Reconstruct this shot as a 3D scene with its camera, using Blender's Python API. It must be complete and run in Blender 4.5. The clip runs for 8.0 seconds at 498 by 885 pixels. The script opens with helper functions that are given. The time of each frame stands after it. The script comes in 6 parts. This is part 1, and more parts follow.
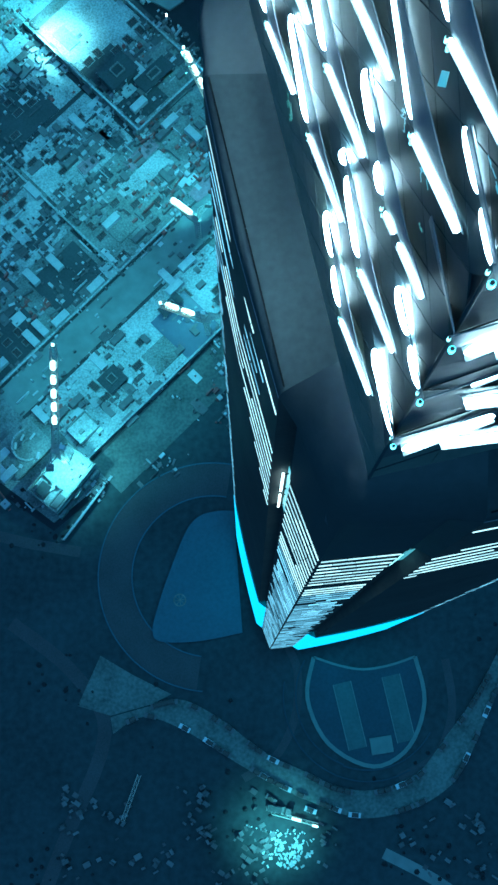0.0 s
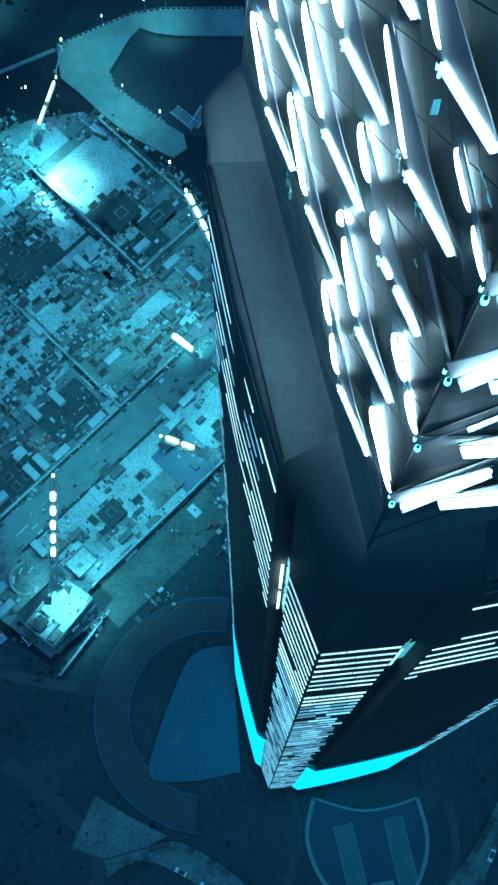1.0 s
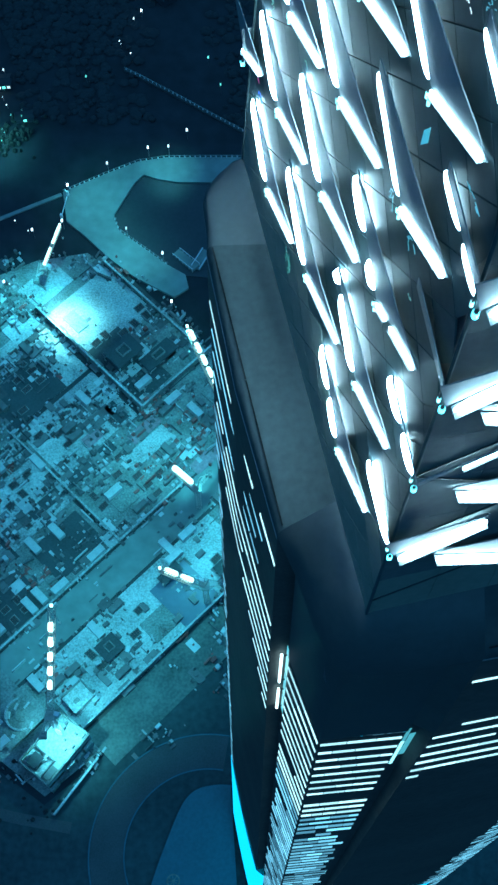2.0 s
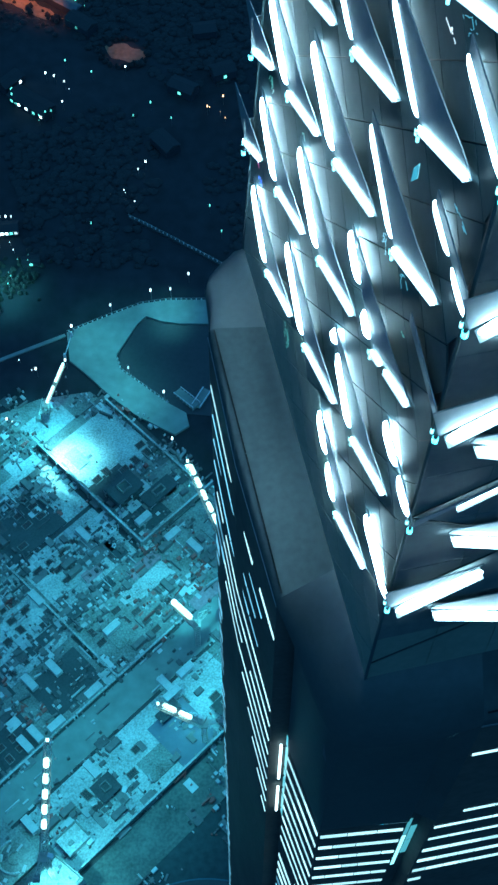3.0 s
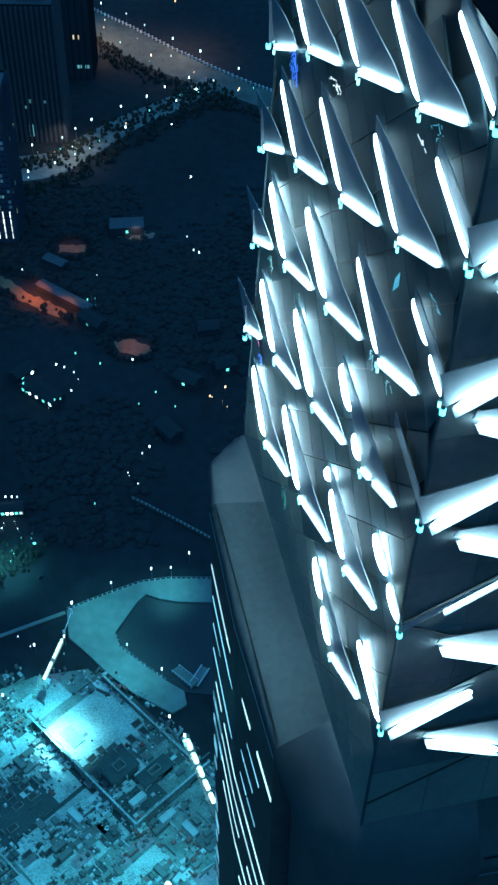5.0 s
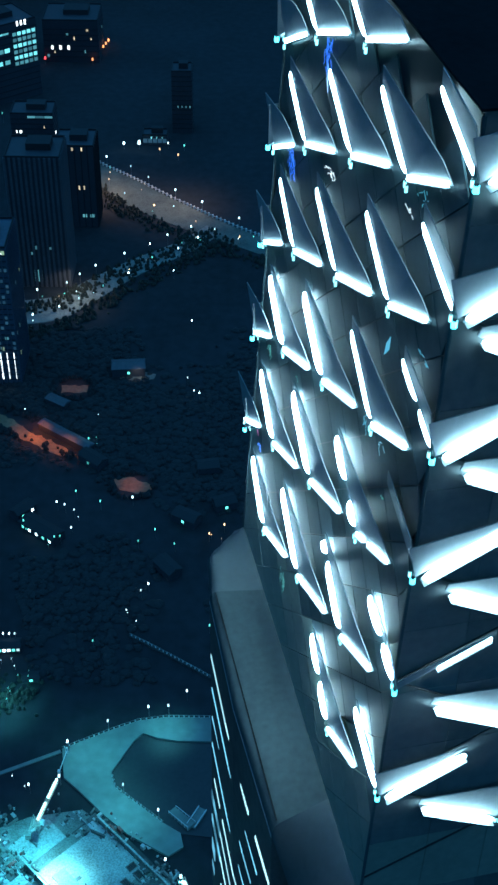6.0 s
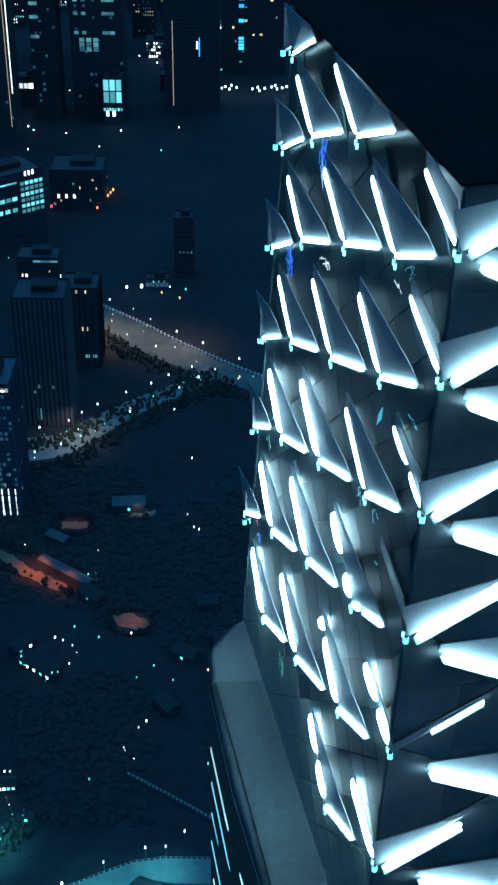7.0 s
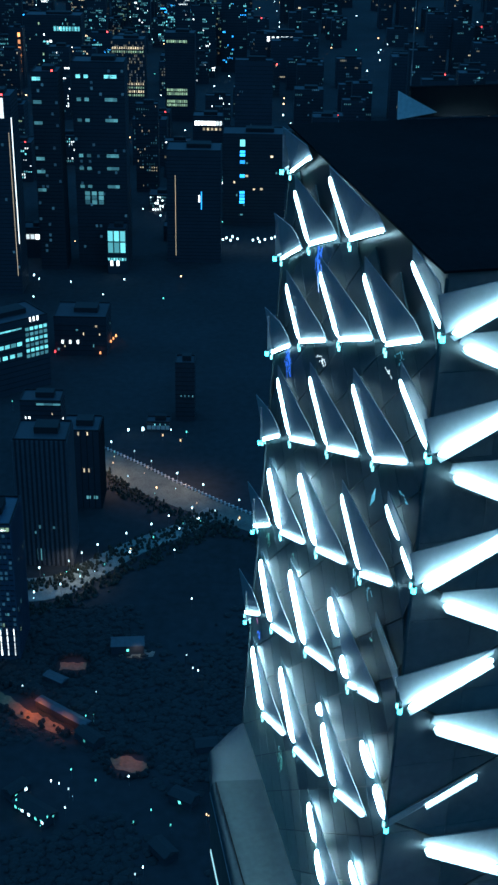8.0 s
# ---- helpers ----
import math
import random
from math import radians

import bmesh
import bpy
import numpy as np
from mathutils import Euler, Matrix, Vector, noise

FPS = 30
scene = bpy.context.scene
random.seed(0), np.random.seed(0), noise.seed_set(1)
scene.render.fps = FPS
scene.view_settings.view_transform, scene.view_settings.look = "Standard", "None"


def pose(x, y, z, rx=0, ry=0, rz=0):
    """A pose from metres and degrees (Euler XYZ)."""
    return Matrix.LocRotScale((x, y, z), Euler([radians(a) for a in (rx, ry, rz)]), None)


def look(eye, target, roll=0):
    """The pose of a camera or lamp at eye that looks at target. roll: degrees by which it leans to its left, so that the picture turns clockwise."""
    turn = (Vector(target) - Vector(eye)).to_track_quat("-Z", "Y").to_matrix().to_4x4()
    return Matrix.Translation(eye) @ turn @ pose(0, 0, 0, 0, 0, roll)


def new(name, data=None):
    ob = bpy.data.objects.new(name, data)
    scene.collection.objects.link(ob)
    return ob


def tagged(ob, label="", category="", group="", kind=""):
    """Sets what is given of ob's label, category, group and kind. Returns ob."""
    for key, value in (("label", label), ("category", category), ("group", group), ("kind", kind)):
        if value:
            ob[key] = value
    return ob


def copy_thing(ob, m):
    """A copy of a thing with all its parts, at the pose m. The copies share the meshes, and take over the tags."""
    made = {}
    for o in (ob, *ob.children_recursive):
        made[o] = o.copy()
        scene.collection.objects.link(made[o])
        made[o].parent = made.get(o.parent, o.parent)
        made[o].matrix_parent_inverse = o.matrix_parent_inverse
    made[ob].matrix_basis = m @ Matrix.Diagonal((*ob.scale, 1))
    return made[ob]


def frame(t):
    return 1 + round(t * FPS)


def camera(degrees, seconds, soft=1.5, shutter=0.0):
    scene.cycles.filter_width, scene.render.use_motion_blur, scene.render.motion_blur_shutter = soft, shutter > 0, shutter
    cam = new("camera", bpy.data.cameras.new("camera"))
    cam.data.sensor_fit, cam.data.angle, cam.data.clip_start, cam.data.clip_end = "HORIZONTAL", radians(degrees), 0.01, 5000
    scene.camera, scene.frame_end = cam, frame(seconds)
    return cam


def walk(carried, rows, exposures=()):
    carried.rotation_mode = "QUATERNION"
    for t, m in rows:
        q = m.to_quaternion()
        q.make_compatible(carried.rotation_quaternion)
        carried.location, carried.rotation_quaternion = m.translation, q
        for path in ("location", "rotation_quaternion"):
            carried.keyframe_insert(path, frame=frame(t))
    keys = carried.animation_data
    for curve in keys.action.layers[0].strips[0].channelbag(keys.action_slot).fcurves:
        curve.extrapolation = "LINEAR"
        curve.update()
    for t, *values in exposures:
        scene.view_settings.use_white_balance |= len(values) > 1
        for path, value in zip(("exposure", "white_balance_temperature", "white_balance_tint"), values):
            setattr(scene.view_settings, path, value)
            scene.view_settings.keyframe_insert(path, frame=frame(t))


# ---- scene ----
cam = camera(21.88, 8.0, soft=2.6)
walk(cam, [
    (0.0, pose(-6.81, -11.61, 477.66, 10.510, 0.109, -0.360)),
    (0.5, pose(-6.86, -14.40, 477.46, 13.773, 0.056, -0.241)),
    (1.0, pose(-6.87, -17.45, 477.10, 17.162, 0.031, -0.180)),
    (1.5, pose(-6.87, -20.50, 476.77, 20.438, -0.010, -0.092)),
    (3.0, pose(-6.90, -30.31, 475.55, 30.546, -0.123, 0.074)),
    (3.5, pose(-6.89, -33.46, 475.05, 33.744, -0.189, 0.170)),
    (4.0, pose(-6.85, -36.70, 474.45, 37.186, -0.279, 0.274)),
    (4.5, pose(-6.84, -39.89, 473.94, 40.617, -0.352, 0.357)),
    (6.0, pose(-6.81, -49.47, 472.08, 50.591, -0.615, 0.543)),
    (6.5, pose(-6.80, -52.53, 471.46, 53.711, -0.683, 0.559)),
    (7.0, pose(-6.77, -55.71, 470.83, 57.002, -0.713, 0.589)),
    (7.5, pose(-6.75, -58.81, 470.22, 60.200, -0.779, 0.632)),
    (8.0, pose(-6.74, -62.01, 469.59, 63.541, -0.837, 0.647)),
], exposures=((0.0, 0.74), (4.5, 0.68), (8.0, 0.54)))


# ---- night sky glow ----
world = bpy.data.worlds.new("night_sky")
scene.world = world
world.use_nodes = True
wn, wl = world.node_tree.nodes, world.node_tree.links
# dim teal-blue glow, a little stronger overhead than towards the horizon
co, sep = wn.new("ShaderNodeTexCoord"), wn.new("ShaderNodeSeparateXYZ")
span = wn.new("ShaderNodeMapRange")
span.inputs["To Min"].default_value, span.inputs["To Max"].default_value = 0.5, 3.2
wl.new(co.outputs["Generated"], sep.inputs["Vector"])
wl.new(sep.outputs["Z"], span.inputs["Value"])
wl.new(span.outputs["Result"], wn["Background"].inputs["Strength"])
wn["Background"].inputs["Color"].default_value = (0.0130, 0.091, 0.205, 1)


# ---- materials ----
def material(name, base, rough=0.6, metal=0.0, vary=0.25, scale=0.3, fine=4.0, bump=0.0, random_tint=0.0, islands=0.0,
             emit=None, emit_strength=0.0):
    """A surface with colour variation at two scales, and relief."""
    m = bpy.data.materials.new(name)
    m.use_nodes = True
    n, l = m.node_tree.nodes, m.node_tree.links
    b = n["Principled BSDF"]
    b.inputs["Roughness"].default_value = rough
    b.inputs["Metallic"].default_value = metal
    co = n.new("ShaderNodeTexCoord")
    n1, n2 = n.new("ShaderNodeTexNoise"), n.new("ShaderNodeTexNoise")
    n1.inputs["Scale"].default_value, n2.inputs["Scale"].default_value = scale, fine
    n1.inputs["Detail"].default_value = 4
    for k in (n1, n2):
        l.new(co.outputs["Object"], k.inputs["Vector"])
    add = n.new("ShaderNodeMath")
    add.operation = "ADD"
    l.new(n1.outputs["Fac"], add.inputs[0])
    l.new(n2.outputs["Fac"], add.inputs[1])
    last = add.outputs[0]
    for kind, amount in (("object", random_tint), ("island", islands)):
        if amount:
            src = n.new("ShaderNodeObjectInfo") if kind == "object" else n.new("ShaderNodeNewGeometry")
            out = src.outputs["Random"] if kind == "object" else src.outputs["Random Per Island"]
            mul = n.new("ShaderNodeMath")
            mul.operation = "MULTIPLY_ADD"
            mul.inputs[1].default_value = amount
            l.new(out, mul.inputs[0])
            l.new(last, mul.inputs[2])
            last = mul.outputs[0]
    span = n.new("ShaderNodeMapRange")
    top = 1.5 + random_tint + islands
    span.inputs["From Min"].default_value, span.inputs["From Max"].default_value = 0.5, top
    span.inputs["To Min"].default_value, span.inputs["To Max"].default_value = 1 - vary, 1 + vary
    l.new(last, span.inputs["Value"])
    mix = n.new("ShaderNodeVectorMath")
    mix.operation = "SCALE"
    mix.inputs[0].default_value = base
    l.new(span.outputs["Result"], mix.inputs["Scale"])
    l.new(mix.outputs["Vector"], b.inputs["Base Color"])
    if bump:
        bp = n.new("ShaderNodeBump")
        bp.inputs["Strength"].default_value = bump
        l.new(n2.outputs["Fac"], bp.inputs["Height"])
        l.new(bp.outputs["Normal"], b.inputs["Normal"])
    if emit:
        b.inputs["Emission Color"].default_value = (*emit, 1)
        b.inputs["Emission Strength"].default_value = emit_strength
    return m


def glow(name, colour, strength, spread=0.0, islands=False):
    """A lamp or lit window: it gives off light; spread varies it from piece to piece."""
    m = bpy.data.materials.new(name)
    m.use_nodes = True
    n, l = m.node_tree.nodes, m.node_tree.links
    b = n["Principled BSDF"]
    b.inputs["Base Color"].default_value = (0.3, 0.3, 0.3, 1)
    b.inputs["Roughness"].default_value = 0.4
    b.inputs["Emission Color"].default_value = (*colour, 1)
    b.inputs["Emission Strength"].default_value = strength
    if spread:
        src = n.new("ShaderNodeNewGeometry") if islands else n.new("ShaderNodeObjectInfo")
        span = n.new("ShaderNodeMapRange")
        span.inputs["To Min"].default_value = strength * (1 - spread)
        span.inputs["To Max"].default_value = strength * (1 + spread)
        l.new(src.outputs["Random Per Island" if islands else "Random"], span.inputs["Value"])
        l.new(span.outputs["Result"], b.inputs["Emission Strength"])
    return m


GLASS = material("dark_curtain_glass", (0.095, 0.086, 0.080), 0.35, 0.0, 0.30, 0.05, 0.8)
for node in GLASS.node_tree.nodes:
    if node.type == "BSDF_PRINCIPLED":
        node.inputs["Specular IOR Level"].default_value = 0.001
CROWN_GLASS = material("crown_glass", (0.055, 0.070, 0.072), 0.45, 0.0, 0.22, 0.15, 1.5, random_tint=0.3)
for node in CROWN_GLASS.node_tree.nodes:
    if node.type == "BSDF_PRINCIPLED":
        node.inputs["Specular IOR Level"].default_value = 0.2
# crown foot and fronts are paler copies: haze glow put into their colour
CROWN_BASE_LIT = material("crown_base_panel", (0.17, 0.20, 0.17), 0.5, 0.0, 0.2, 0.15, 1.5, random_tint=0.2)
CROWN_FRONT_LIT = material("crown_front_panel", (0.11, 0.125, 0.125), 0.5, 0.0, 0.3, 0.15, 1.5, random_tint=0.3)
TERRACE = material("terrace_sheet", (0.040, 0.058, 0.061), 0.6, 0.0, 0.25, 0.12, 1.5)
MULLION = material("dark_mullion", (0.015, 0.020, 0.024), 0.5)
# tone raised to stand in for the halo round the tubes
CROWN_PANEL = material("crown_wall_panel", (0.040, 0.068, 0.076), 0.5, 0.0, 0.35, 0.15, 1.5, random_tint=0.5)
FLAP = material("grey_flap_panel", (0.19, 0.215, 0.225), 0.55, 0.0, 0.18, 0.5, 3.0, 0.05, random_tint=0.4)
for m in (FLAP, CROWN_PANEL, CROWN_BASE_LIT, CROWN_FRONT_LIT, TERRACE):
    m.node_tree.nodes["Principled BSDF"].inputs["Specular IOR Level"].default_value = 0.06
DECK = material("roof_deck", (0.010, 0.011, 0.013), 0.85, 0.0, 0.3, 0.2, 2.0, 0.2)
DECK.node_tree.nodes["Principled BSDF"].inputs["Specular IOR Level"].default_value = 0.02
METAL = material("grey_metal", (0.20, 0.22, 0.23), 0.45, 0.6, 0.2, 0.6, 5.0)
TUBE = glow("white_light_tube", (0.47, 0.86, 1.06), 22.0, 0.25)
# stronger lower tubes make up for the haze glow round them
TUBE_BRIGHT = glow("bright_white_light_tube", (0.47, 0.86, 1.06), 75.0, 0.2)
TUBE_DIM = glow("thin_light_tube", (0.47, 0.86, 1.06), 18.0, 0.25)
LAMP = glow("cyan_lamp", (0.06, 0.80, 1.0), 5.0, 0.2)
POINT = glow("white_point_lamp", (0.22, 0.90, 1.0), 2.2, 0.3)
WINDOW = glow("lit_office_strip", (0.42, 0.88, 1.0), 0.95, 0.35)
WINDOW_FAR = glow("lit_office_strip_dim", (0.13, 0.48, 0.68), 0.55, 0.7, True)
MEDIA = glow("media_facade", (0.0, 0.46, 0.86), 1.15)
RECESS_TUBE = glow("recess_tube", (0.60, 0.93, 1.0), 2.6)
RECESS = material("recess_metal", (0.095, 0.090, 0.086), 0.7, 0.0, 0.3, 0.2, 2.0)
RECESS.node_tree.nodes["Principled BSDF"].inputs["Specular IOR Level"].default_value = 0.1
COURT = material("court_surface", (0.022, 0.058, 0.072), 0.85, 0.0, 0.35, 0.06, 0.9, 0.1)
NOTCH = glow("cyan_reveal", (0.10, 0.62, 0.75), 0.5, 0.4)
CONCRETE = material("site_concrete", (0.33, 0.36, 0.35), 0.85, 0.0, 0.85, 0.06, 1.4, 0.3)
CONCRETE_DARK = material("stained_concrete", (0.17, 0.19, 0.18), 0.9, 0.0, 0.85, 0.12, 1.5, 0.3)
ASPHALT = material("asphalt", (0.055, 0.058, 0.060), 0.85, 0.0, 0.4, 0.08, 2.0, 0.3)
PAVING = material("pale_road", (0.17, 0.21, 0.195), 0.8, 0.0, 0.28, 0.05, 0.2, 0.2)
STACK = material("site_materials_dark", (0.12, 0.12, 0.12), 0.75, 0.1, 0.8, 0.5, 3.0, 0.0, islands=1.2)
STACK_PALE = material("site_materials_pale", (0.40, 0.42, 0.42), 0.75, 0.1, 0.5, 0.5, 3.0, 0.0, islands=1.2)
STACK_RED = material("rusty_steel", (0.30, 0.09, 0.08), 0.7, 0.2, 0.5, 0.5, 3.0, 0.0, islands=1.2)
GROUND = material("dark_ground", (0.014, 0.017, 0.022), 0.95, 0.0, 0.7, 0.012, 0.15, 0.4)
TAR = material("tarred_slab", (0.040, 0.052, 0.056), 0.8, 0.0, 0.5, 0.08, 1.2, 0.2)
EARTH = material("bare_site_earth", (0.095, 0.115, 0.105), 0.95, 0.0, 0.6, 0.10, 0.9, 0.4)
RED_SLAB = material("rust_stained_slab", (0.30, 0.19, 0.21), 0.85, 0.0, 0.5, 0.12, 1.0, 0.2)
FORECOURT = material("forecourt_ground", (0.026, 0.044, 0.047), 0.9, 0.0, 0.6, 0.03, 0.4, 0.3)
LEAF = material("night_foliage", (0.018, 0.021, 0.024), 0.95, 0.0, 0.3, 0.1, 1.0, 0.0, islands=0.3)
ROOF = material("city_roof", (0.018, 0.020, 0.024), 0.85, 0.0, 0.4, 0.1, 1.0, 0.1, random_tint=0.8)
WALL = material("city_wall", (0.034, 0.041, 0.054), 0.6, 0.0, 0.4, 0.05, 0.5, 0.0, random_tint=0.8)
PALE_WALL = material("grey_slab_wall", (0.075, 0.082, 0.098), 0.7, 0.0, 0.3, 0.05, 0.5)
GLASS_WALL = material("blue_glass_wall", (0.055, 0.085, 0.125), 0.4, 0.0, 0.3, 0.05, 0.5)
PALE_PAINT = material("white_paint", (0.62, 0.64, 0.64), 0.6)
YELLOW = material("crane_paint", (0.45, 0.42, 0.36), 0.5, 0.1, 0.2)


# ---- building helpers ----
class Geo:
    """Gathers boxes, tubes and prisms into one mesh."""

    def __init__(self):
        self.v, self.f = [], []

    def add(self, verts, faces):
        k = len(self.v)
        self.v += [tuple(p) for p in verts]
        self.f += [tuple(i + k for i in q) for q in faces]
        return self

    def box(self, c, size, turn=0.0, top=1.0):
        """A box on its base centre c; top narrows its upper face."""
        ca, sa = math.cos(turn), math.sin(turn)
        pts = []
        for z, k in ((0, 1.0), (size[2], top)):
            for x, y in ((-1, -1), (1, -1), (1, 1), (-1, 1)):
                x, y = x * size[0] / 2 * k, y * size[1] / 2 * k
                pts.append((c[0] + x * ca - y * sa, c[1] + x * sa + y * ca, c[2] + z))
        return self.add(pts, [(3, 2, 1, 0), (4, 5, 6, 7), (0, 1, 5, 4), (1, 2, 6, 5), (2, 3, 7, 6), (3, 0, 4, 7)])

    def prism(self, outline, z0, z1):
        n = len(outline)
        pts = [(x, y, z0) for x, y in outline] + [(x, y, z1) for x, y in outline]
        return self.add(pts, [tuple(range(n, 2 * n)), tuple(range(n - 1, -1, -1))]
                        + [(i, (i + 1) % n, n + (i + 1) % n, n + i) for i in range(n)])

    def tube(self, a, b, r, sides=6, r2=None):
        a, b = Vector(a), Vector(b)
        d = (b - a).normalized()
        x = d.orthogonal().normalized()
        y = d.cross(x)
        r2 = r if r2 is None else r2
        ring = [(math.cos(2 * math.pi * i / sides), math.sin(2 * math.pi * i / sides)) for i in range(sides)]
        pts = [a + (x * c + y * s) * r for c, s in ring] + [b + (x * c + y * s) * r2 for c, s in ring]
        return self.add(pts, [tuple(range(sides - 1, -1, -1)), tuple(range(sides, 2 * sides))]
                        + [(i, (i + 1) % sides, sides + (i + 1) % sides, sides + i) for i in range(sides)])

    def slab(self, pts, depth):
        """A flat plate through the points, depth being the way to its other side."""
        n = len(pts)
        d = Vector(depth)
        return self.add(list(pts) + [Vector(p) + d for p in pts],
                        [tuple(range(n)), tuple(range(2 * n - 1, n - 1, -1))]
                        + [(i, n + i, n + (i + 1) % n, (i + 1) % n) for i in range(n)])

    def mesh(self, name):
        me = bpy.data.meshes.new(name)
        me.from_pydata(self.v, [], self.f)
        bm = bmesh.new()
        bm.from_mesh(me)
        bmesh.ops.recalc_face_normals(bm, faces=bm.faces)
        bm.to_mesh(me)
        bm.free()
        return me


def part(name, geo, mat, parent=None, label="", place=None):
    me = geo.mesh(name) if isinstance(geo, Geo) else geo
    if not me.materials:
        me.materials.append(mat)
    ob = new(name, me)
    ob.parent = parent
    if place:
        ob.location = place
    return tagged(ob, label) if label else ob


def thing(name, label, category, place=(0, 0, 0), turn=0.0, group="", kind=""):
    ob = new(name)
    ob.matrix_world = pose(*place, 0, 0, turn)
    return tagged(ob, label, category, group, kind)


def smooth(pts, n=6):
    out = []
    for i in range(len(pts) - 1):
        p = [Vector(pts[max(0, min(len(pts) - 1, i + k))]) for k in (-1, 0, 1, 2)]
        for j in range(n):
            t = j / n
            out.append(tuple(0.5 * ((2 * p[1]) + (p[2] - p[0]) * t + (2 * p[0] - 5 * p[1] + 4 * p[2] - p[3]) * t * t + (3 * p[1] - p[0] - 3 * p[2] + p[3]) * t ** 3)))
    return out + [tuple(pts[-1])]


def ring(cx, cy, r0, r1, a0, a1, z0, z1, n=40):
    outer = [(cx + r1 * math.cos(radians(a0 + (a1 - a0) * i / n)), cy + r1 * math.sin(radians(a0 + (a1 - a0) * i / n))) for i in range(n + 1)]
    inner = [(cx + r0 * math.cos(radians(a0 + (a1 - a0) * i / n)), cy + r0 * math.sin(radians(a0 + (a1 - a0) * i / n))) for i in range(n, -1, -1)]
    return Geo().prism(outer + inner, z0, z1)


def band(pts, w, z0, z1):
    """A strip of even width along a smooth line."""
    mid = smooth(pts, 5)
    left, right = [], []
    for i, (x, y) in enumerate(mid):
        a, b = Vector(mid[max(0, i - 1)]), Vector(mid[min(len(mid) - 1, i + 1)])
        d = (b - a).normalized()
        left.append((x - d.y * w / 2, y + d.x * w / 2))
        right.append((x + d.y * w / 2, y - d.x * w / 2))
    return Geo().prism(left + right[::-1], z0, z1)


# ---- the ground ----
g = Geo()
g.add([(-6000, -6000, 0), (6000, -6000, 0), (6000, 6000, 0), (-6000, 6000, 0)], [(0, 1, 2, 3)])
tagged(part("ground", g, GROUND), "dark night ground reaching to the horizon", "ground", kind="structure")

# ---- the skyscraper: local x along one front, y along the other, origin at the near corner ----
TURN = 12.7
SIDE = 45.9
tower = thing("skyscraper", "tall dark glass skyscraper with a faceted crown of lit chevrons", "skyscraper", turn=TURN)
FLOOR = 4.5
STRIP_TOP = 349.9
SHAFT_TOP = 383.8


def length(z):
    return SIDE + 7.0 * max(0.0, 1 - z / SHAFT_TOP) ** 1.5


def on_face(face, s, n, z):
    """A point of the shaft: s along the front from its corner, n out of it."""
    grow = length(z)
    s = s + (grow - SIDE) * min(1.0, max(0.0, (s - 10) / 25.9))
    return ((s, -n, z), (grow + n, s, z), (grow - s, grow + n, z), (-n, grow - s, z))[face]


LEVELS = [0, 60, 140, 200, 260, 310, 352]
FRONT = [(0, 0), (8.3, 1.05), (8.5, 0.75), (9.8, 0.75), (10.0, 2.5), (22.95, 2.9), (35.9, 2.5), (36.1, 0.75), (37.4, 0.75),
         (37.6, 1.05), (45.9, 0)]
CROWN_FOOT = 385.4
# plan of a corner bay at its top: along the front, out of it
BAY = [(0.7, -0.7), (1.2, -0.2), (2.2, 0.25), (4.5, 0.75), (8.5, 1.25)]
# the bay at the far end of the front above the site stays full up to the terrace
BAY_FULL = [(0.7, -0.7), (1.4, 0.3), (2.6, 1.1), (5.2, 1.8), (8.5, 2.1)]


def bay_drop(a, full=False):
    """How far the rim of a corner bay lies below the terrace, a from its corner."""
    if full:
        return max(0.0, 5.0 * (1 - a / 5.2))
    return 5.5 + 2.0 * (1 - a / 8.5) if a < 9 else 0.0


def inset(z):
    return max(0.0, 2.9 + 0.045 * (z - 398)) if z > 380 else 0.0454 * max(0.0, z - 352)


def sheet(face, pts, levels):
    g = Geo()
    rows = [[on_face(face, s, n, z) for s, n in pts] for z in levels]
    m = len(pts)
    g.v = [p for r in rows for p in r]
    g.f = [(i * m + j, i * m + j + 1, (i + 1) * m + j + 1, (i + 1) * m + j) for i in range(len(rows) - 1) for j in range(m - 1)]
    return g


